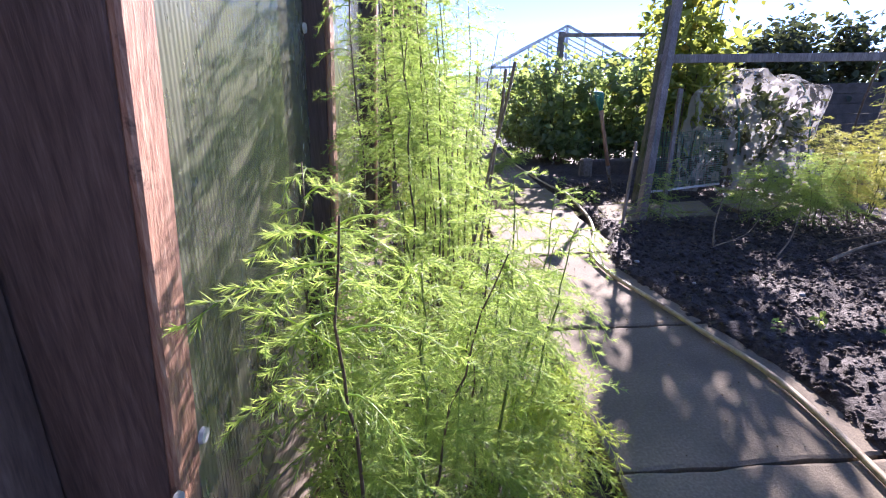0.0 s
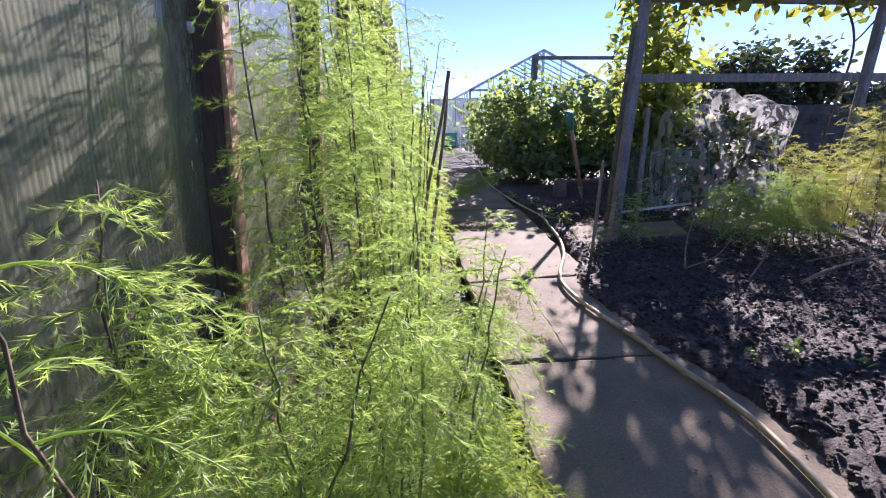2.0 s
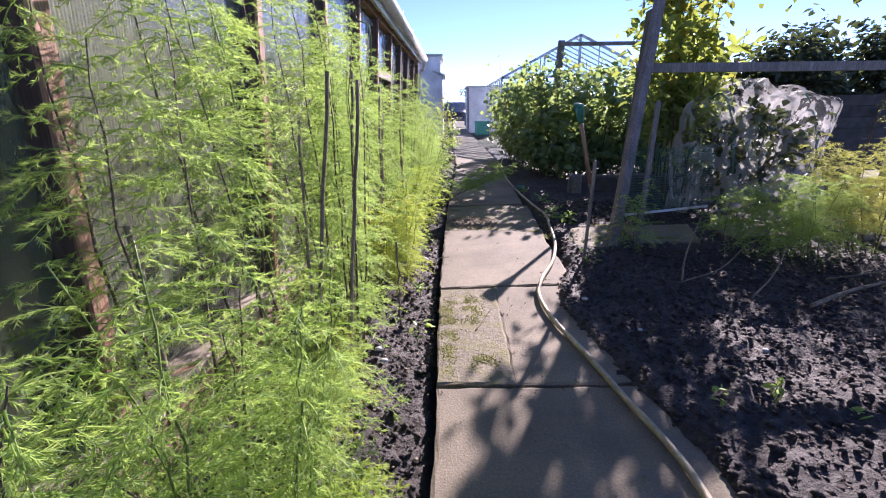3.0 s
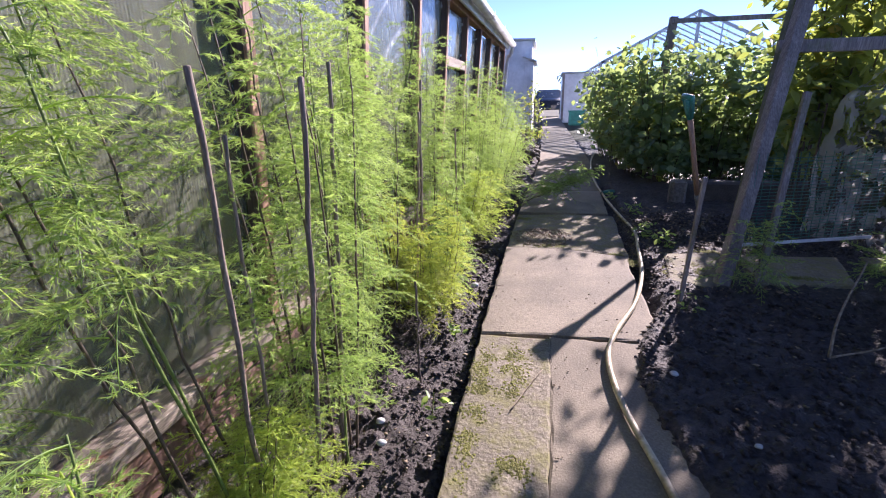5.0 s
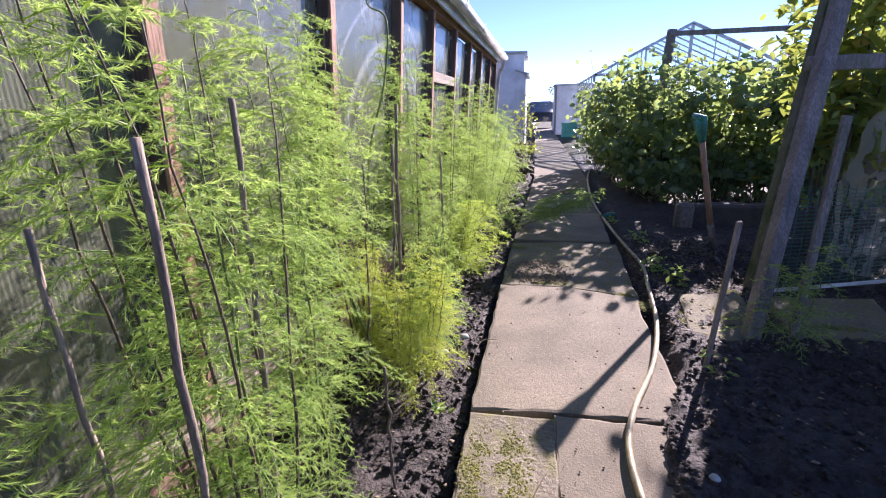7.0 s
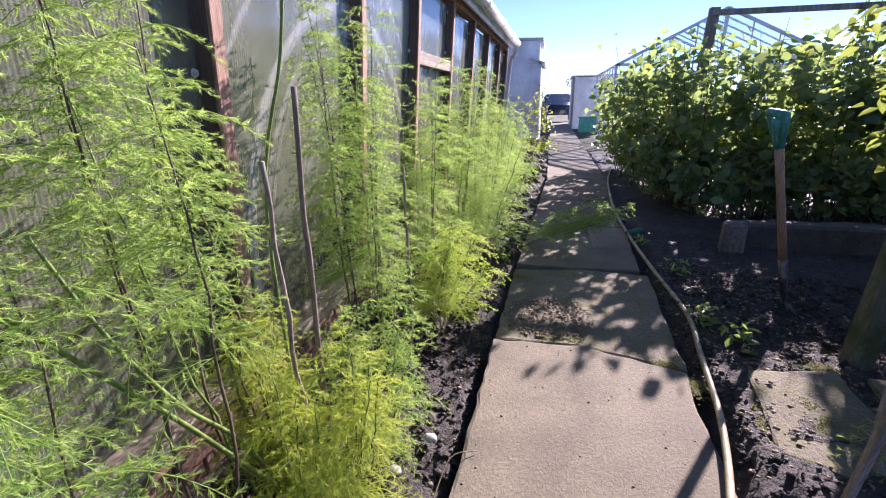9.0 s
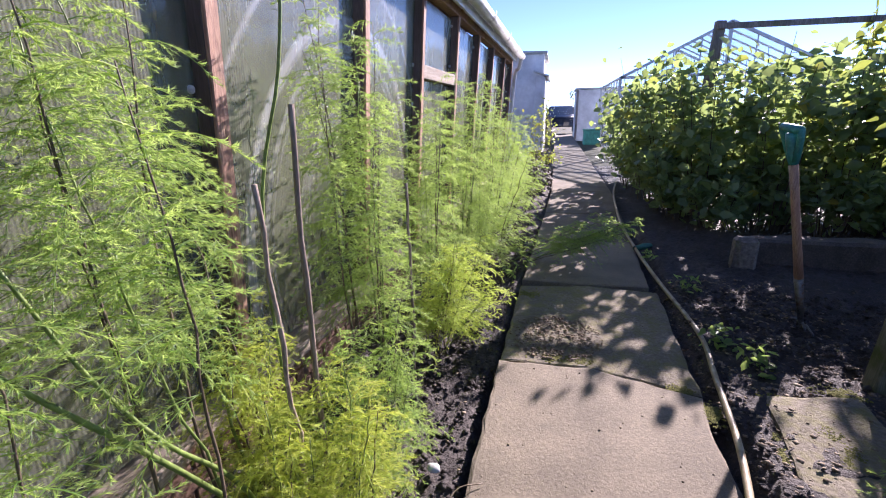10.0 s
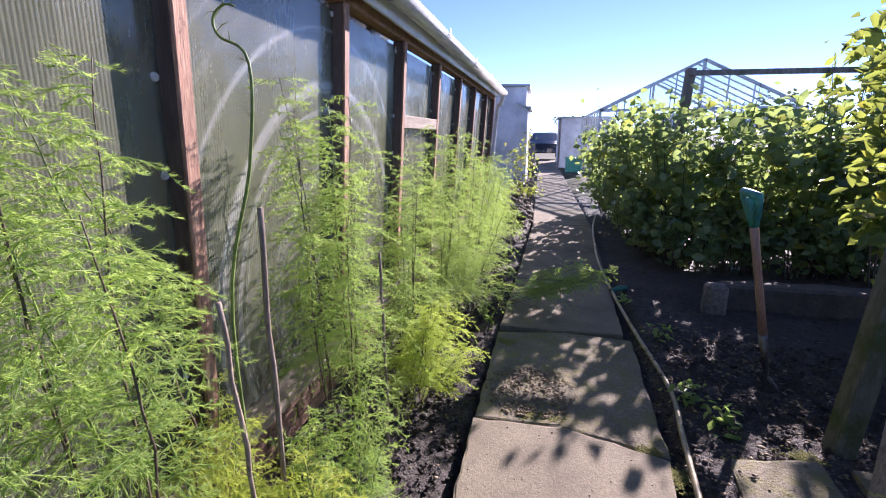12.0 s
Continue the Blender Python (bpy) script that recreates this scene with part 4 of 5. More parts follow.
stake((-0.224, 0.694, 1.13), (-0.47, 0.93, -0.05), 0.0058, "crooked pale wooden stake among the ferns")
stake((-0.203, 0.957, 1.125), (-0.36, 1.03, -0.05), 0.0066, "split dark wooden stake among the ferns")
stake((-0.273, 1.228, 1.18), (-0.38, 1.25, -0.05), 0.006)
stake((-0.40, 0.95, 1.02), (-0.46, 1.0, -0.05), 0.005)
stake((-0.60, 0.42, 0.82), (-0.58, 0.40, -0.05), 0.008)
stake((-0.351, 2.368, 1.171), (-0.40, 2.40, -0.05), 0.0078, "dark split stake beside the greenhouse")
stake((-0.305, 2.149, 1.032), (-0.42, 2.34, -0.05), 0.006)
stake((-0.20, 1.62, 0.42), (-0.20, 1.62, -0.05), 0.005)
stake((-0.30, 3.0, 0.9), (-0.3, 3.0, -0.05), 0.006)

# ---- hose ----
hose = thing("garden_hose", (0.8, 2.0, 0.02), "long faded yellow garden hose lying along the path", "hose")
HOSE = [(0.30, -2.0, 0.02), (0.52, -0.9, 0.02), (0.66, -0.1, 0.02), (0.735, 0.35, 0.02), (0.745, 0.62, 0.02), (0.69, 0.92, 0.02), (0.64, 1.22, 0.02), (0.575, 1.55, 0.02), (0.565, 1.84, 0.022),
        (0.63, 2.08, 0.022), (0.78, 2.43, 0.024), (0.89, 2.85, 0.03), (0.95, 3.3, 0.035), (1.005, 3.75, 0.03), (0.97, 4.45, 0.02), (0.94, 5.2, 0.022), (0.94, 6.2, 0.022), (1.02, 7.4, 0.02), (1.10, 8.2, 0.02), (1.25, 9.2, 0.0)]
tube("pipe", curve_points(HOSE, 8), 0.0120, M["hose"], hose, 12)
array_part("connector", *tube_arrays([(0.93, 5.25, 0.03), (1.0, 5.30, 0.035), (1.07, 5.36, 0.03)], [0.02, 0.028, 0.022], 10), M["green_plastic"], hose, "green plastic hose connector", True)

# ---- garden fork ----
fork = thing("garden_fork", (1.55, 3.93, 0.0), "garden fork with teal grip stuck upright in the soil", "fork")
ft, fb = Vector((1.30, 3.89, 1.045)), Vector((1.55, 3.93, 0.0))
fd = (ft - fb).normalized()
tube("shaft", [fb + fd * 0.30, fb + fd * 0.5, fb + fd * 0.72, ft - fd * 0.14], [0.021, 0.019, 0.018, 0.02], M["ash_wood"], fork, 12, "worn wooden shaft")
tube("socket", [fb + fd * 0.05, fb + fd * 0.15, fb + fd * 0.31], [0.012, 0.017, 0.023], M["steel"], fork, 10)
grip = tube("grip", [ft - fd * 0.17, ft - fd * 0.13, ft - fd * 0.07, ft - fd * 0.02], [0.021, 0.024, 0.027, 0.026], M["teal"], fork, 12, "teal plastic grip")
cross = Vector((0.30, -0.93, -0.12)).normalized()
for sgn in (-1, 1):
    tube("grip_arm", [ft - fd * 0.15 + cross * 0.012 * sgn, ft - fd * 0.09 + cross * 0.034 * sgn, ft - fd * 0.03 + cross * 0.052 * sgn, ft + cross * 0.054 * sgn], [0.018, 0.016, 0.015, 0.017], M["teal"], fork, 10, "teal plastic grip arm")
tube("grip_bar", [ft - cross * 0.066, ft - cross * 0.056, ft, ft + cross * 0.056, ft + cross * 0.066], [0.010, 0.019, 0.021, 0.019, 0.010], M["teal"], fork, 10, "teal plastic grip bar")
for o in (-0.075, -0.025, 0.025, 0.075):
    tube("tine", [fb + fd * 0.06 + cross * o * 0.4, fb + cross * o + fd * 0.03, fb + cross * o - fd * 0.06], [0.007, 0.006, 0.005], M["steel"], fork, 6)

# ---- timber frame with vine ----
frame_ob = thing("plant_support", (2.4, 2.9, 0.0), "weathered grey timber plant support frame", "frame")
PA, PB = ((1.26, 2.68, -0.1), (1.80, 3.50, 2.03)), ((3.22, 2.78, -0.1), (4.08, 3.50, 2.00))
for a, b in (PA, PB):
    part("post", beam(a, b, 0.072, 0.065, 0.006, 0.25), M["grey_timber"], frame_ob)
part("back_leg", beam((1.57, 3.38, -0.1), (1.72, 3.44, 1.75), 0.09, 0.085, 0.008), M["mossy_timber"], frame_ob, "mossy grey back leg")
part("top_beam", beam((1.74, 3.52, 2.0), (5.6, 3.52, 1.93), 0.06, 0.07), M["grey_timber"], frame_ob)
part("cross_beam", beam((1.56, 3.26, 1.31), (5.6, 3.3, 1.26), 0.035, 0.07), M["grey_timber"], frame_ob)
mesh_post = thing("mesh_post", (1.5, 2.76, 0.0), "thin grey stake holding the plastic mesh", "stake")
part("stake", beam((1.49, 2.76, -0.1), (1.63, 2.98, 1.06), 0.034, 0.03, 0.003), M["grey_timber"], mesh_post)
small = thing("marker_stick", (1.0, 2.41, 0.0), "thin pale wooden stick leaning in the soil", "stick")
part("stick", beam((0.99, 2.43, -0.08), (0.985, 2.33, 0.71), 0.02, 0.018, 0.003), M["grey_timber"], small)
mesh_ob = thing("plastic_mesh", (1.7, 2.9, 0.3), "green plastic garden mesh stretched between posts", "mesh")
for i in range(26):
    z = 0.24 + i * 0.019
    tube("strand", [(1.40 + 0.004 * i, 2.84 + 0.004 * i, z), (1.75, 2.98 + 0.003 * i, z - 0.012), (2.2, 3.12, z + 0.004)], 0.0024, M["green_plastic"], mesh_ob, 3)
for i in range(17):
    x = 1.42 + i * 0.048
    tube("upright", [(x, 2.85 + (x - 1.42) * 0.35, 0.23), (x + 0.01, 2.89 + (x - 1.42) * 0.33, 0.5), (x + 0.02, 2.93 + (x - 1.42) * 0.32, 0.74)], 0.0018, M["green_plastic"], mesh_ob, 3)
part("rail", beam((1.38, 2.83, 0.235), (2.2, 3.12, 0.225), 0.012, 0.018, 0.002), M["gutter"], mesh_ob, "pale bottom rail")

rngv = np.random.default_rng(77)
vine = thing("climbing_vine", (3.55, 3.3, -0.05), "yellowing vine trained along the timber frame", "vine")
vl = curve_points([(3.55, 3.3, -0.05), (3.6, 3.35, 0.8), (3.8, 3.45, 1.6), (3.5, 3.5, 2.05), (2.9, 3.52, 2.08), (2.4, 3.5, 2.06), (2.0, 3.5, 2.1)], 8)
tube("stem", vl, 0.011, M["brown_stem"], vine, 6)
vl2 = curve_points([(3.8, 3.45, 1.6), (4.3, 3.5, 2.0), (5.2, 3.5, 2.03)], 8)
tube("stem", vl2, 0.008, M["brown_stem"], vine, 6)
vp = np.array([tuple(p) for p in vl + vl2 + vl2])
vp = vp[vp[:, 2] > 1.9]
c = vp[rngv.integers(0, len(vp), 2300)] + rngv.normal(0, 1, (2300, 3)) * np.array([0.16, 0.20, 0.14])
c[:, 2] += 0.12
v, f = leaf_shapes(rngv, c, rngv.normal(0, 1, c.shape) + np.array([0, -0.3, 0.3]), 0.10, 0.85)
array_part("foliage", v, f, M["vine_leaf"], vine)

# ---- netted crop ----
net_ob = thing("crop_netting", (2.96, 3.75, 0.0), "crumpled white netting draped over hoops and plants", "netting")
nu, nv = 64, 30
gv = np.zeros((nv + 1, nu, 3))
for j in range(nv + 1):
    for i in range(nu):
        a, e = 2 * math.pi * i / nu, (math.pi / 2) * (1 - j / nv)
        dx, dy = math.cos(a), math.sin(a)
        top = 1.22 if dx < 0.1 else 1.13
        cz, sz = math.cos(e) ** 0.55, math.sin(e) ** 0.8
        p = Vector((2.96 + 0.70 * dx * cz, 3.85 + 0.5 * dy * cz, 0.02 + top * sz))
        k = noise.noise(p * 2.6) * 0.16 + noise.noise(p * 6.0) * 0.07 + abs(noise.noise(p * 9.0)) * 0.03
        p += Vector((dx, dy, 0.5)) * k
        if abs(dx - 0.15) < 0.25 and e > 0.5:
            p.z -= 0.10 * (1 - abs(dx - 0.15) / 0.25)
        gv[j, i] = p
i, j = np.meshgrid(np.arange(nu), np.arange(nv), indexing="xy")
a = (j * nu + i).ravel()
b = (j * nu + (i + 1) % nu).ravel()
array_part("net", gv.reshape(-1, 3), np.stack([a, b, b + nu, a + nu], -1), M["net"], net_ob, "", True)
for hx in (2.58, 3.30):
    tube("hoop", [(hx, 3.85 + 0.42 * math.cos(t), 1.12 * math.sin(t)) for t in np.linspace(0, math.pi, 18)], 0.008, M["green_plastic"], net_ob, 6)
bush("netted_shrub", 2.96, 3.85, 0.95, 0.52, 1000, 0.09, 301, "dark_leaf", "dark leafy crop plant growing under the netting", "shrub", stems=7)

# ---- far side asparagus and twigs ----
for k, (x, y, n, h, sp, fine, lx, mt) in enumerate([(2.95, 2.50, 9, 0.82, 0.34, 0.9, -0.30, "fern_right"), (3.45, 2.60, 10, 1.05, 0.40, 0.8, -0.25, "fern_right"), (2.50, 2.40, 7, 0.58, 0.34, 1.0, -0.15, "fern"),
                                                    (2.10, 2.55, 4, 0.44, 0.26, 0.9, 0.0, "fern"), (4.10, 2.50, 8, 1.00, 0.40, 0.6, -0.20, "fern_right")]):
    asparagus(x, y, n, h, sp, 400 + k, mt, fine, (lx, -0.10), "sprawling yellow-green asparagus fern on the dug bed", 0.25, (1.4, 5.0), "asparagus on the dug bed", 0.36, 0.0)
asparagus(1.35, 2.62, 3, 0.55, 0.14, 431, "fern", 0.6, (0.05, 0.0), "thin green asparagus shoots beside the timber post", 0.15, (1.0, 2.0), "asparagus on the dug bed", 0.2, 0.0)


def twig(points, r, label="bare dry twig lying on the soil"):
    ob = thing("dry_twig", points[0], label, "twig", "dry twigs")
    tube("twig", curve_points(points, 5), np.linspace(r, r * 0.5, (len(points) - 1) * 5 + 1), M["litter"], ob, 5)


twig([(1.88, 1.58, 0.05), (2.2, 1.68, 0.10), (2.7, 1.75, 0.16)], 0.012, "pale bare branch lying on the dug soil")
twig([(1.45, 2.0, 0.02), (1.52, 2.12, 0.16), (1.68, 2.3, 0.34)], 0.007, "bent dry twig poking from the soil")
twig([(1.45, 2.0, 0.02), (1.7, 2.05, 0.08), (1.95, 2.25, 0.14)], 0.005)
twig([(1.7, 1.75, 0.02), (1.95, 1.95, 0.08), (2.2, 2.2, 0.2)], 0.006)
twig([(2.3, 2.0, 0.02), (2.5, 1.9, 0.10), (2.75, 1.95, 0.14)], 0.005)
twig([(0.18, 1.45, 0.012), (0.24, 1.6, 0.014), (0.29, 1.72, 0.012)], 0.003)
twig([(-0.05, 2.35, -0.03), (-0.02, 2.5, 0.02), (0.06, 2.56, 0.012)], 0.003)


def weed(x, y, h, seed, material="fern", n=26, size=0.03):
    rng = np.random.default_rng(seed)
    ob = thing("weed", (x, y, 0.0), "small bright green weed sprouting from soil", "weed", "weeds")
    tube("stem", [(x, y, -0.03), (x + 0.01, y, h * 0.6), (x + 0.015, y - 0.01, h)], [0.002, 0.0016, 0.001], M["green_stem"], ob, 4)
    c = np.c_[rng.normal(x, h * 0.35, n), rng.normal(y, h * 0.35, n), rng.uniform(0.02, h, n)]
    v, f = leaf_shapes(rng, c, rng.normal(0, 0.5, c.shape) + np.array([0, 0, 1.0]), size, 0.5)
    array_part("foliage", v, f, M[material], ob)


for k, (x, y, h, n, sz) in enumerate([(1.03, 0.90, 0.08, 10, 0.03), (1.24, 0.93, 0.07, 14, 0.035), (1.45, 0.82, 0.04, 6, 0.04), (1.06, 3.62, 0.14, 40, 0.05), (1.16, 3.45, 0.12, 34, 0.05), (1.10, 4.35, 0.12, 34, 0.05),
                                      (-0.12, 1.95, 0.06, 12, 0.05), (-0.1, 1.4, 0.10, 12, 0.04), (1.0, 2.35, 0.12, 16, 0.04), (0.98, 5.0, 0.1, 20, 0.05), (-0.02, 4.4, 0.1, 20, 0.04)]):
    weed(x, y, h, 500 + k, "fern", n, sz)


def pebble(x, y, z, r, seed):
    rng = np.random.default_rng(seed)
    bm = bmesh.new()
    bmesh.ops.create_icosphere(bm, subdivisions=2, radius=r)
    for v in bm.verts:
        v.co = Vector((v.co.x * 1.25, v.co.y, v.co.z * 0.6)) * (1 + 0.25 * noise.noise(v.co / r * 1.3 + Vector((seed, 0, 0))))
        v.co += Vector((x, y, z))
    ob = thing("pebble", (x, y, z), "small pale stone lying on the soil", "stone", "pebbles")
    part("stone", bm, M["pale_stone"], ob, "", True)


for k, (x, y, z, r) in enumerate([(0.80, 1.76, 0.03, 0.014), (-0.28, 1.35, -0.02, 0.014), (-0.2, 2.45, -0.02, 0.020), (-0.12, 2.62, -0.02, 0.02), (-0.24, 1.25, -0.02, 0.014), (0.95, 1.4, 0.03, 0.01), (1.4, 1.2, 0.03, 0.014), (1.9, 1.0, 0.03, 0.016)]):
    pebble(x, y, z, r, k)

# ---- hedge and shrubs ----
for k, (x, y, h, r, n, lx) in enumerate([(1.50, 9.6, 1.35, 0.45, 800, -0.1), (1.45, 8.7, 1.55, 0.45, 1000, -0.15), (1.50, 7.9, 1.72, 0.45, 1150, -0.15), (1.62, 7.15, 1.72, 0.45, 1150, -0.1), (1.80, 6.5, 1.62, 0.42, 1150, -0.05),
                                         (2.30, 6.3, 1.62, 0.45, 1150, 0.0), (2.85, 6.3, 1.66, 0.45, 1100, 0.0), (3.4, 6.3, 1.9, 0.5, 1100, 0.0), (2.2, 7.1, 1.8, 0.5, 800, 0.0), (2.9, 7.2, 1.8, 0.5, 800, 0.0), (2.2, 8.4, 1.7, 0.6, 700, 0.0)]):
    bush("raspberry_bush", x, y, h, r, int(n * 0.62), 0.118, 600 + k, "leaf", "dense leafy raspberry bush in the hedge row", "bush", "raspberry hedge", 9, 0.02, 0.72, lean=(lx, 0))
for k, (x, y, h, r, n) in enumerate([(2.45, 4.30, 2.65, 0.52, 1500), (3.15, 5.6, 2.2, 0.42, 520), (3.75, 7.5, 2.7, 0.55, 900), (2.85, 4.5, 1.9, 0.42, 450)]):
    bush("willow_sapling", x, y, h, r, n, 0.13, 650 + k, "sapling_leaf", "tall young tree with long yellow-green leaves", "sapling", "saplings", 7, 0.12, 0.46, thick=0.009)
for k in range(12):
    bush("hedge_undergrowth", 1.6 + 0.28 * k, 6.75 + 0.35 * (k % 3), 0.78, 0.40, 620, 0.10, 640 + k, "leaf", "low leafy growth at the foot of the hedge", "bush", "hedge undergrowth", 5, 0.0, 0.7)
for k in range(10):
    bush("hedge_undergrowth", 1.75 + 0.31 * k, 6.05 + 0.12 * (k % 3), 0.50 + 0.08 * (k % 2), 0.30, 340, 0.10, 680 + k, "leaf", "low leafy growth at the foot of the hedge", "bush", "hedge undergrowth", 5, 0.0, 0.7)
for k in range(7):
    bush("hedge_undergrowth", 1.55 + 0.05 * (k % 2), 7.1 + 0.4 * k, 0.55, 0.30, 300, 0.10, 660 + k, "leaf", "low leafy growth at the foot of the hedge", "bush", "hedge undergrowth", 5, 0.0, 0.7)
for k, (x, y, h, r, n) in enumerate([(5.4, 6.9, 2.05, 0.75, 5200), (6.6, 7.1, 2.15, 0.8, 5200), (4.7, 7.5, 1.9, 0.7, 3600)]):
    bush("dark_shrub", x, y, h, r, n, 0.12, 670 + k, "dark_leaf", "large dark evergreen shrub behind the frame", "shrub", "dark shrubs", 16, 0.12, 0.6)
fence = thing("timber_fence", (5.5, 6.2, 0.0), "dark weathered timber fence behind the netting", "fence")
for i in range(7):
    part("board", box((3.9, 6.22, 0.02 + i * 0.155), (8.2, 6.245, 0.172 + i * 0.155), 0.004), M["dark_timber"], fence)
for x in (3.95, 5.4, 6.8, 8.1):
    part("post", box((x - 0.04, 6.25, -0.1), (x + 0.04, 6.33, 1.2), 0.005), M["dark_timber"], fence)
edging = thing("sleeper_edging", (3.0, 5.1, 0.0), "dark old timber sleepers edging the hedge bed", "edging")
for xa, xb, dy in ((1.72, 2.90, 0.0), (2.915, 4.05, 0.015), (4.065, 5.15, -0.01)):
    bm = box((xa, 5.02 + dy, -0.06), (xb, 5.22 + dy, 0.20), 0.02)
    bmesh.ops.subdivide_edges(bm, edges=[e for e in bm.edges if e.calc_length() > 0.5], cuts=10)
    for v in bm.verts:
        v.co += Vector((0, 1, 1)) * 0.022 * noise.noise(v.co * 3.5)
    part("sleeper", bm, M["dark_timber"], edging)
block = thing("stone_block", (1.62, 4.95, 0.0), "rough grey stone block at the bed corner", "stone")
bm = box((1.54, 4.88, -0.05), (1.70, 5.0, 0.25), 0.03)
for v in bm.verts:
    v.co += Vector((1, 1, 1)) * 0.02 * noise.noise(v.co * 9)
part("stone", bm, M["stone"], block)
cage = thing("fruit_cage", (2.0, 7.5, 0.0), "old timber post and rail above the raspberries", "frame")
part("post", beam((1.86, 7.5, -0.1), (1.98, 7.5, 2.08), 0.10, 0.09), M["grey_timber"], cage)
part("rail", beam((1.95, 7.44, 2.02), (4.6, 7.44, 1.98), 0.04, 0.06), M["grey_timber"], cage)
part("post", beam((4.6, 7.5, -0.1), (4.6, 7.5, 2.05), 0.09, 0.09), M["grey_timber"], cage)

# ---- far end ----
gh2 = thing("glasshouse", (4.2, 16.5, 0.0), "clear glass gabled greenhouse with pale frame", "greenhouse")
XL, XR, YA, YB, EV, AP = 1.80, 6.6, 14.3, 19.5, 1.95, 3.12
XM = (XL + XR) / 2
for y in (YA, YB):
    for a, b in (((XL, y, EV), (XM, y, AP)), ((XR, y, EV), (XM, y, AP)), ((XL, y, EV), (XR, y, EV)), ((XL, y, 0), (XL, y, EV)), ((XR, y, 0), (XR, y, EV)), ((XM, y, EV), (XM, y, AP))):
        part("bar", beam(a, b, 0.07, 0.07), M["alu"], gh2)
    for i in range(1, 8):
        x = XL + (XR - XL) * i / 8
        zt = EV + (AP - EV) * (1 - abs(x - XM) / (XM - XL))
        part("glazing_bar", beam((x, y, 0), (x, y, zt), 0.03, 0.03), M["alu"], gh2)
    array_part("pane", [(XL, y + 0.01, 0), (XR, y + 0.01, 0), (XR, y + 0.01, EV), (XM, y + 0.01, AP), (XL, y + 0.01, EV)], [(0, 1, 2, 3, 4)], M["glass"], gh2)
for i in range(9):
    y = YA + (YB - YA) * i / 8
    for x in (XL, XR):
        part("rafter", beam((x, y, EV), (XM, y, AP), 0.035, 0.04), M["alu"], gh2)
        part("side_bar", beam((x, y, 0), (x, y, EV), 0.035, 0.04), M["alu"], gh2)
part("ridge", beam((XM, YA, AP), (XM, YB, AP), 0.05, 0.05), M["alu"], gh2)
for x in (XL, XR):
    part("eave_bar", beam((x, YA, EV), (x, YB, EV), 0.05, 0.05), M["alu"], gh2)
    array_part("pane", [(x, YA, EV + 0.02), (x, YB, EV + 0.02), (XM, YB, AP + 0.02), (XM, YA, AP + 0.02)], [(0, 1, 2, 3)], M["glass"], gh2)
    array_part("pane", [(x + 0.01, YA, 0), (x + 0.01, YB, 0), (x + 0.01, YB, EV), (x + 0.01, YA, EV)], [(0, 1, 2, 3)], M["glass"], gh2)


def shed(name, x0, x1, y0, y1, h, label, slope=0.12, boards=0.0):
    ob = thing(name, ((x0 + x1) / 2, (y0 + y1) / 2, 0), label, "shed")
    part("wall", box((x0, y0, -0.1), (x1, y1, h), 0.01), M["white_paint"], ob)
    array_part("roof", [(x0 - 0.08, y0 - 0.08, h + slope), (x1 + 0.08, y0 - 0.08, h), (x1 + 0.08, y1 + 0.08, h), (x0 - 0.08, y1 + 0.08, h + slope),
                        (x0 - 0.08, y0 - 0.08, h + slope + 0.05), (x1 + 0.08, y0 - 0.08, h + 0.05), (x1 + 0.08, y1 + 0.08, h + 0.05), (x0 - 0.08, y1 + 0.08, h + slope + 0.05)],
               [(0, 1, 2, 3), (4, 7, 6, 5), (0, 4, 5, 1), (1, 5, 6, 2), (2, 6, 7, 3), (3, 7, 4, 0)], M["alu"], ob)
    return ob


s1 = shed("white_shed", -2.9, -0.12, 13.0, 15.2, 2.48, "plain white painted shed beyond the greenhouse")
part("corner_trim", box((-0.17, 12.985, 0.0), (-0.105, 13.03, 2.46), 0.003), M["white_paint"], s1)
part("door", box((-0.118, 13.5, 0.05), (-0.085, 14.5, 2.0), 0.005), M["white_paint"], s1)
part("lean_to_wall", box((-0.30, 12.93, -0.1), (-0.06, 14.9, 1.96), 0.008), M["white_paint"], s1)
part("lean_to_roof", beam((-0.34, 13.9, 2.10), (0.02, 13.9, 1.97), 2.1, 0.035, 0.004), M["alu"], s1, "pale sloping lean-to roof")
s2 = shed("white_shed", 1.08, 3.4, 22.0, 25.0, 2.02, "weathered white shed at the path's end", 0.03)
for x in (1.08, 2.2):
    part("corner_trim", box((x - 0.04, 21.97, 0.0), (x + 0.05, 22.0, 2.02), 0.003), M["grey_timber"], s2)
bin_ob = thing("storage_tub", (1.45, 18.2, 0.0), "teal plastic storage tub beside the path", "tub")
bm = box((1.2, 18.0, 0.0), (1.75, 18.45, 0.52), 0.03)
part("tub", bm, M["teal"], bin_ob)
part("rim", box((1.17, 17.97, 0.5), (1.78, 18.48, 0.55), 0.01), M["teal"], bin_ob)
pal = thing("picket_fence", (-0.1, 21.0, 0.0), "short run of old wooden pickets", "fence")
for i in range(7):
    part("picket", box((-0.75 + i * 0.12, 21.0, -0.1), (-0.65 + i * 0.12, 21.03, 0.95 + 0.04 * (i % 3)), 0.006), M["grey_timber"], pal)
part("rail", box((-0.78, 21.03, 0.6), (0.1, 21.07, 0.68), 0.004), M["grey_timber"], pal)
car = thing("parked_car", (0.5, 29.0, 0.0), "dark parked car beyond the path's end", "car")
bm = bmesh.new()
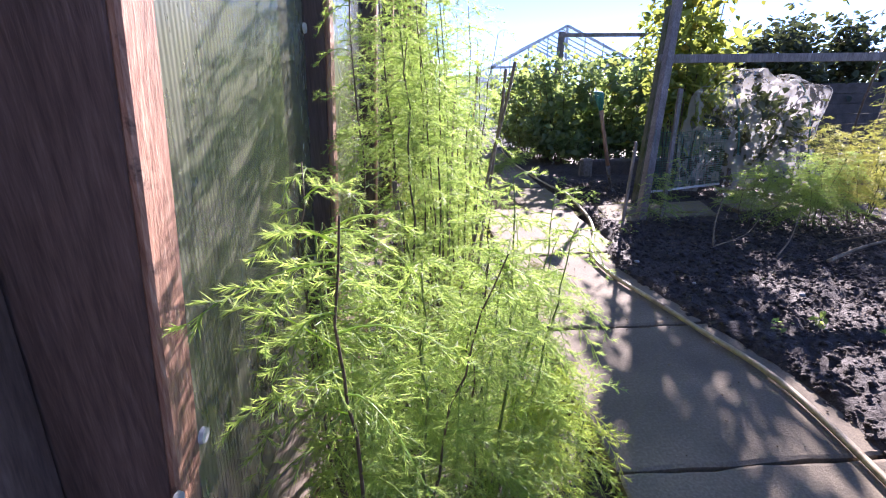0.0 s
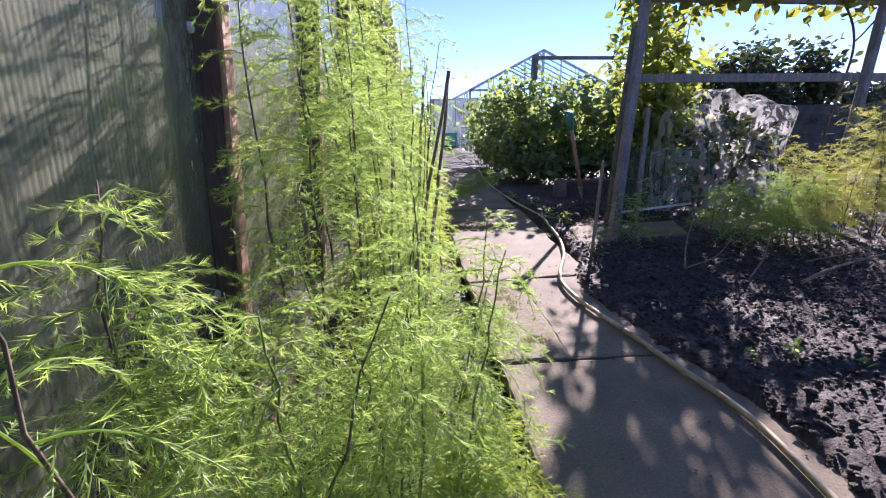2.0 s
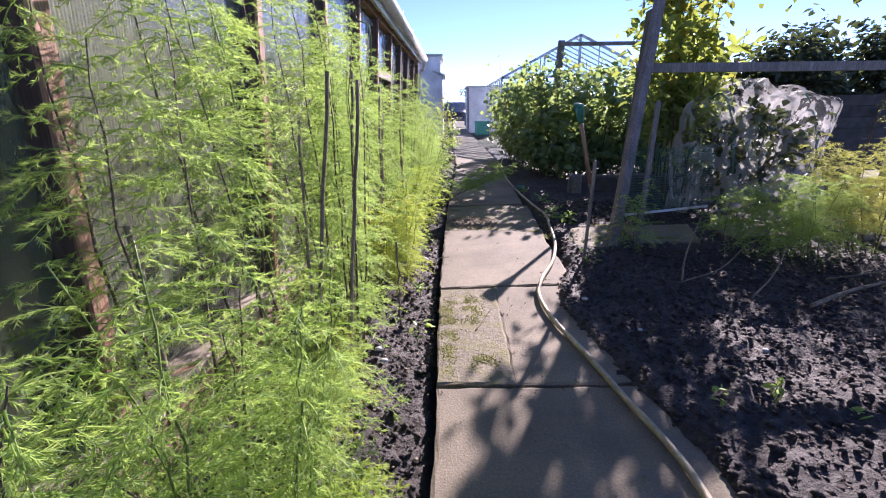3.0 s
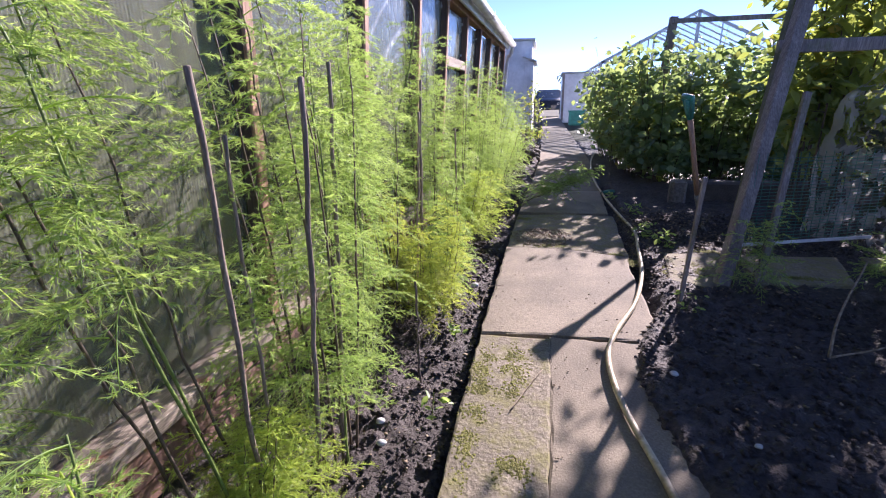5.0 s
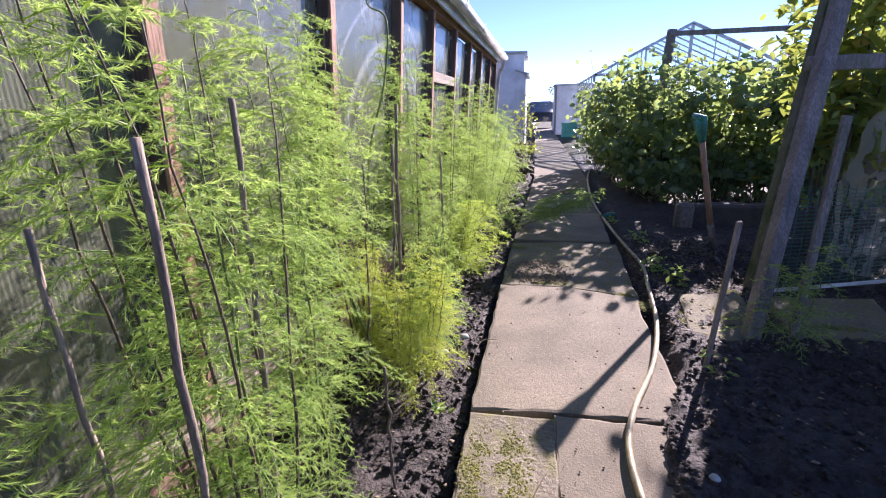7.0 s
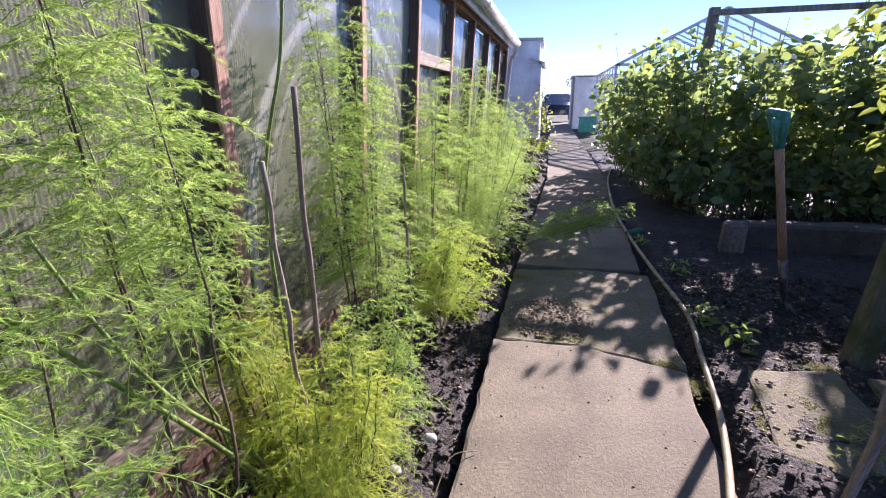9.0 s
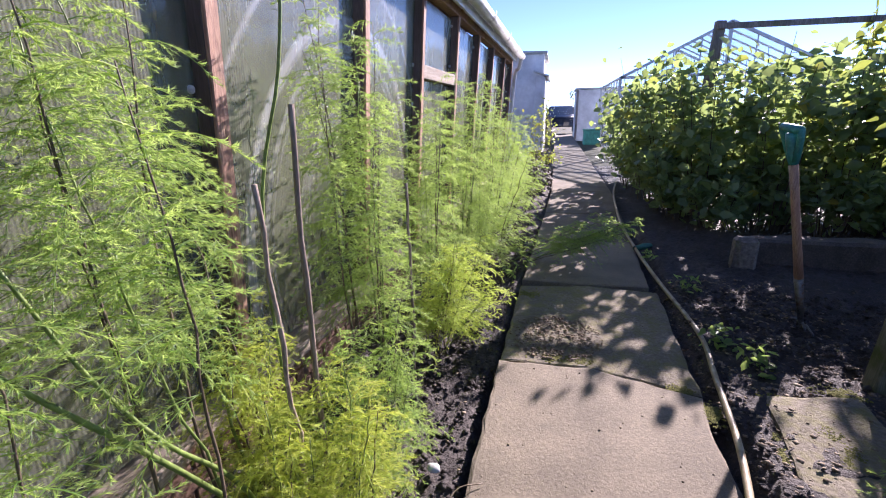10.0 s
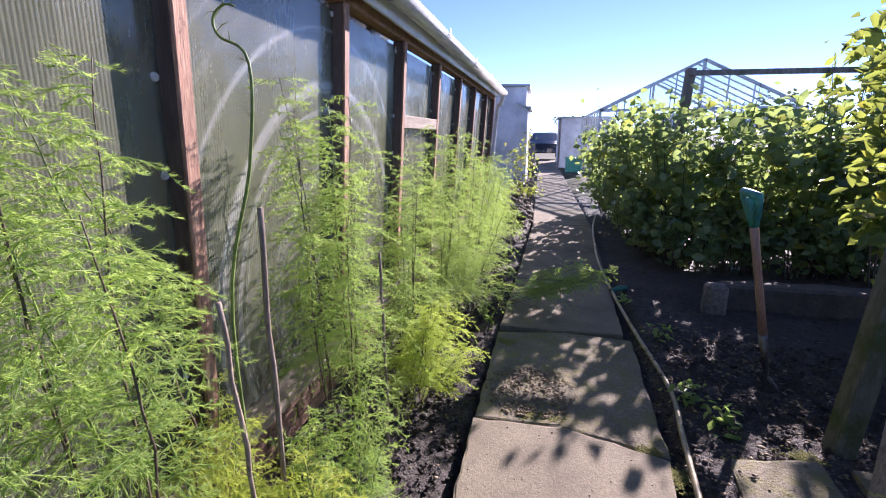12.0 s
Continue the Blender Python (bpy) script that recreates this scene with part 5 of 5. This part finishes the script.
prof = [(-2.1, 0.35), (-2.15, 0.75), (-1.9, 0.92), (-1.0, 1.0), (-0.35, 1.45), (1.0, 1.5), (1.75, 1.05), (2.1, 0.95), (2.15, 0.4)]
vs = [[bm.verts.new((0.5 + sx * (0.86 if z < 1.2 else 0.66), 29.0 + y, z)) for y, z in prof] for sx in (-1, 1)]
for i in range(len(prof) - 1):
    bm.faces.new((vs[0][i], vs[0][i + 1], vs[1][i + 1], vs[1][i]))
bm.faces.new(vs[0][::-1])
bm.faces.new(vs[1])
bmesh.ops.recalc_face_normals(bm, faces=bm.faces)
bmesh.ops.bevel(bm, geom=list(bm.edges), offset=0.05, segments=2, affect="EDGES")
part("body", bm, M["car_paint"], car, "", True)
array_part("windscreen", [(-0.12, 27.97, 1.03), (1.12, 27.97, 1.03), (1.05, 28.58, 1.44), (-0.05, 28.58, 1.44)], [(0, 1, 2, 3)], M["glass"], car)
for sx in (-0.82, 0.82):
    for dy in (-1.35, 1.35):
        bm = bmesh.new()
        bmesh.ops.create_cone(bm, cap_ends=True, segments=24, radius1=0.33, radius2=0.33, depth=0.2, matrix=Matrix.Translation((0.5 + sx, 29 + dy, 0.3)) @ Matrix.Rotation(math.pi / 2, 4, "Y"))
        part("wheel", bm, M["rubber"], car)
    part("headlight", box((0.5 + sx * 0.75 - 0.14, 26.84, 0.62), (0.5 + sx * 0.75 + 0.14, 26.92, 0.76), 0.02), M["glass"], car)
bush("far_tree", -1.3, 24.5, 3.3, 0.9, 2200, 0.13, 701, "dark_leaf", "dark bushy tree beyond the white shed", "tree", "", 9, 0.15, 0.6, thick=0.04)
bush("flowering_shrub", 0.05, 9.3, 1.35, 0.42, 420, 0.07, 702, "sapling_leaf", "leggy green shrub at the greenhouse end", "shrub", "", 6, 0.2, 0.5, lean=(-0.1, 0))
for k, (x, y, h) in enumerate([(-12, 60, 5), (-4, 66, 4.2), (5, 62, 4.6), (14, 58, 5.5), (24, 55, 6), (34, 50, 6.5), (44, 40, 6), (-22, 55, 6)]):
    bush("far_tree", x, y, h * 0.7, 3.2, 1500, 0.5, 720 + k, "dark_leaf", "distant dark tree on the skyline", "tree", "far trees", 9, 0.1, 0.7, thick=0.1)
# added hedge, never in view: it stands behind the camera
hedge_back = thing("back_hedge", (0.0, -6.0, 0.0), "unseen clipped hedge added behind the camera", "hedge")
rngb = np.random.default_rng(9)
cb = np.c_[rngb.uniform(-6, 10, 6000), rngb.normal(-6, 0.25, 6000), rngb.uniform(0, 1.8, 6000)]
v, f = leaf_shapes(rngb, cb, rngb.normal(0, 1, cb.shape), 0.16, 0.6)
array_part("foliage", v, f, M["dark_leaf"], hedge_back)

# ---- inside the greenhouse: dim beds behind the cloudy panels ----
inner = array_part("greenhouse_floor", [(RX, Y0, -0.05), (GX - 0.09, Y0, -0.05), (GX - 0.09, Y1, -0.05), (RX, Y1, -0.05)], [(0, 1, 2, 3)], M["soil"])
tagged(inner, "bare earth floor inside the greenhouse", "floor", kind="structure")
for k, (x, y, h) in enumerate([(-1.5, 0.2, 0.8), (-1.6, 1.6, 1.0), (-1.5, 2.9, 0.9), (-1.7, 4.2, 1.0), (-1.5, 5.6, 0.9), (-1.7, 7.2, 0.9), (-3.2, 1.0, 1.1), (-3.2, 3.5, 1.1), (-3.2, 6.0, 1.1)]):
    bush("greenhouse_plant", x, y, h, 0.45, 420, 0.12, 800 + k, "leaf", "green crop plant dimly seen through cloudy panels", "plant", "greenhouse plants", 6, 0.05, 0.6)

# ---- bricks of the plinth ----
brick_me = bpy.data.meshes.new("brick")
bm = box((-0.011, -0.107, -0.0325), (0.011, 0.107, 0.0325), 0.004)
bm.to_mesh(brick_me)
bm.free()
brick_me.materials.append(M["brick"])
plinth = next(o for o in greenhouse.children if o.name == "plinth")
rngk = np.random.default_rng(21)
for row in range(3):
    y = -1.4 + (0.112 if row % 2 else 0.0)
    while y < 8.0:
        ob = new("brick", brick_me)
        ob.parent = plinth
        ob.location = Vector((GX - 0.016 + rngk.uniform(-0.002, 0.002), y, 0.148 - row * 0.075)) - Vector(greenhouse.location)
        ob.rotation_euler = (0, 0, rngk.uniform(-0.01, 0.01))
        y += 0.225

# the frame is sheared towards the path to fit the camera's view, and stands slightly askew to it
LEAN = 0.075
for ob in greenhouse.children_recursive:
    if ob.data == brick_me:
        ob.location.x += LEAN * (ob.location.z - 1.4)
    else:
        for v in ob.data.vertices:
            v.co.x += LEAN * (v.co.z - 1.4)

turn, pivot = Matrix.Rotation(-0.018, 4, "Z"), Matrix.Translation((GX, 2.55, 0.0))
greenhouse.matrix_basis = pivot @ turn @ pivot.inverted() @ Matrix.Translation((-2.2, 4.0, 0.0))
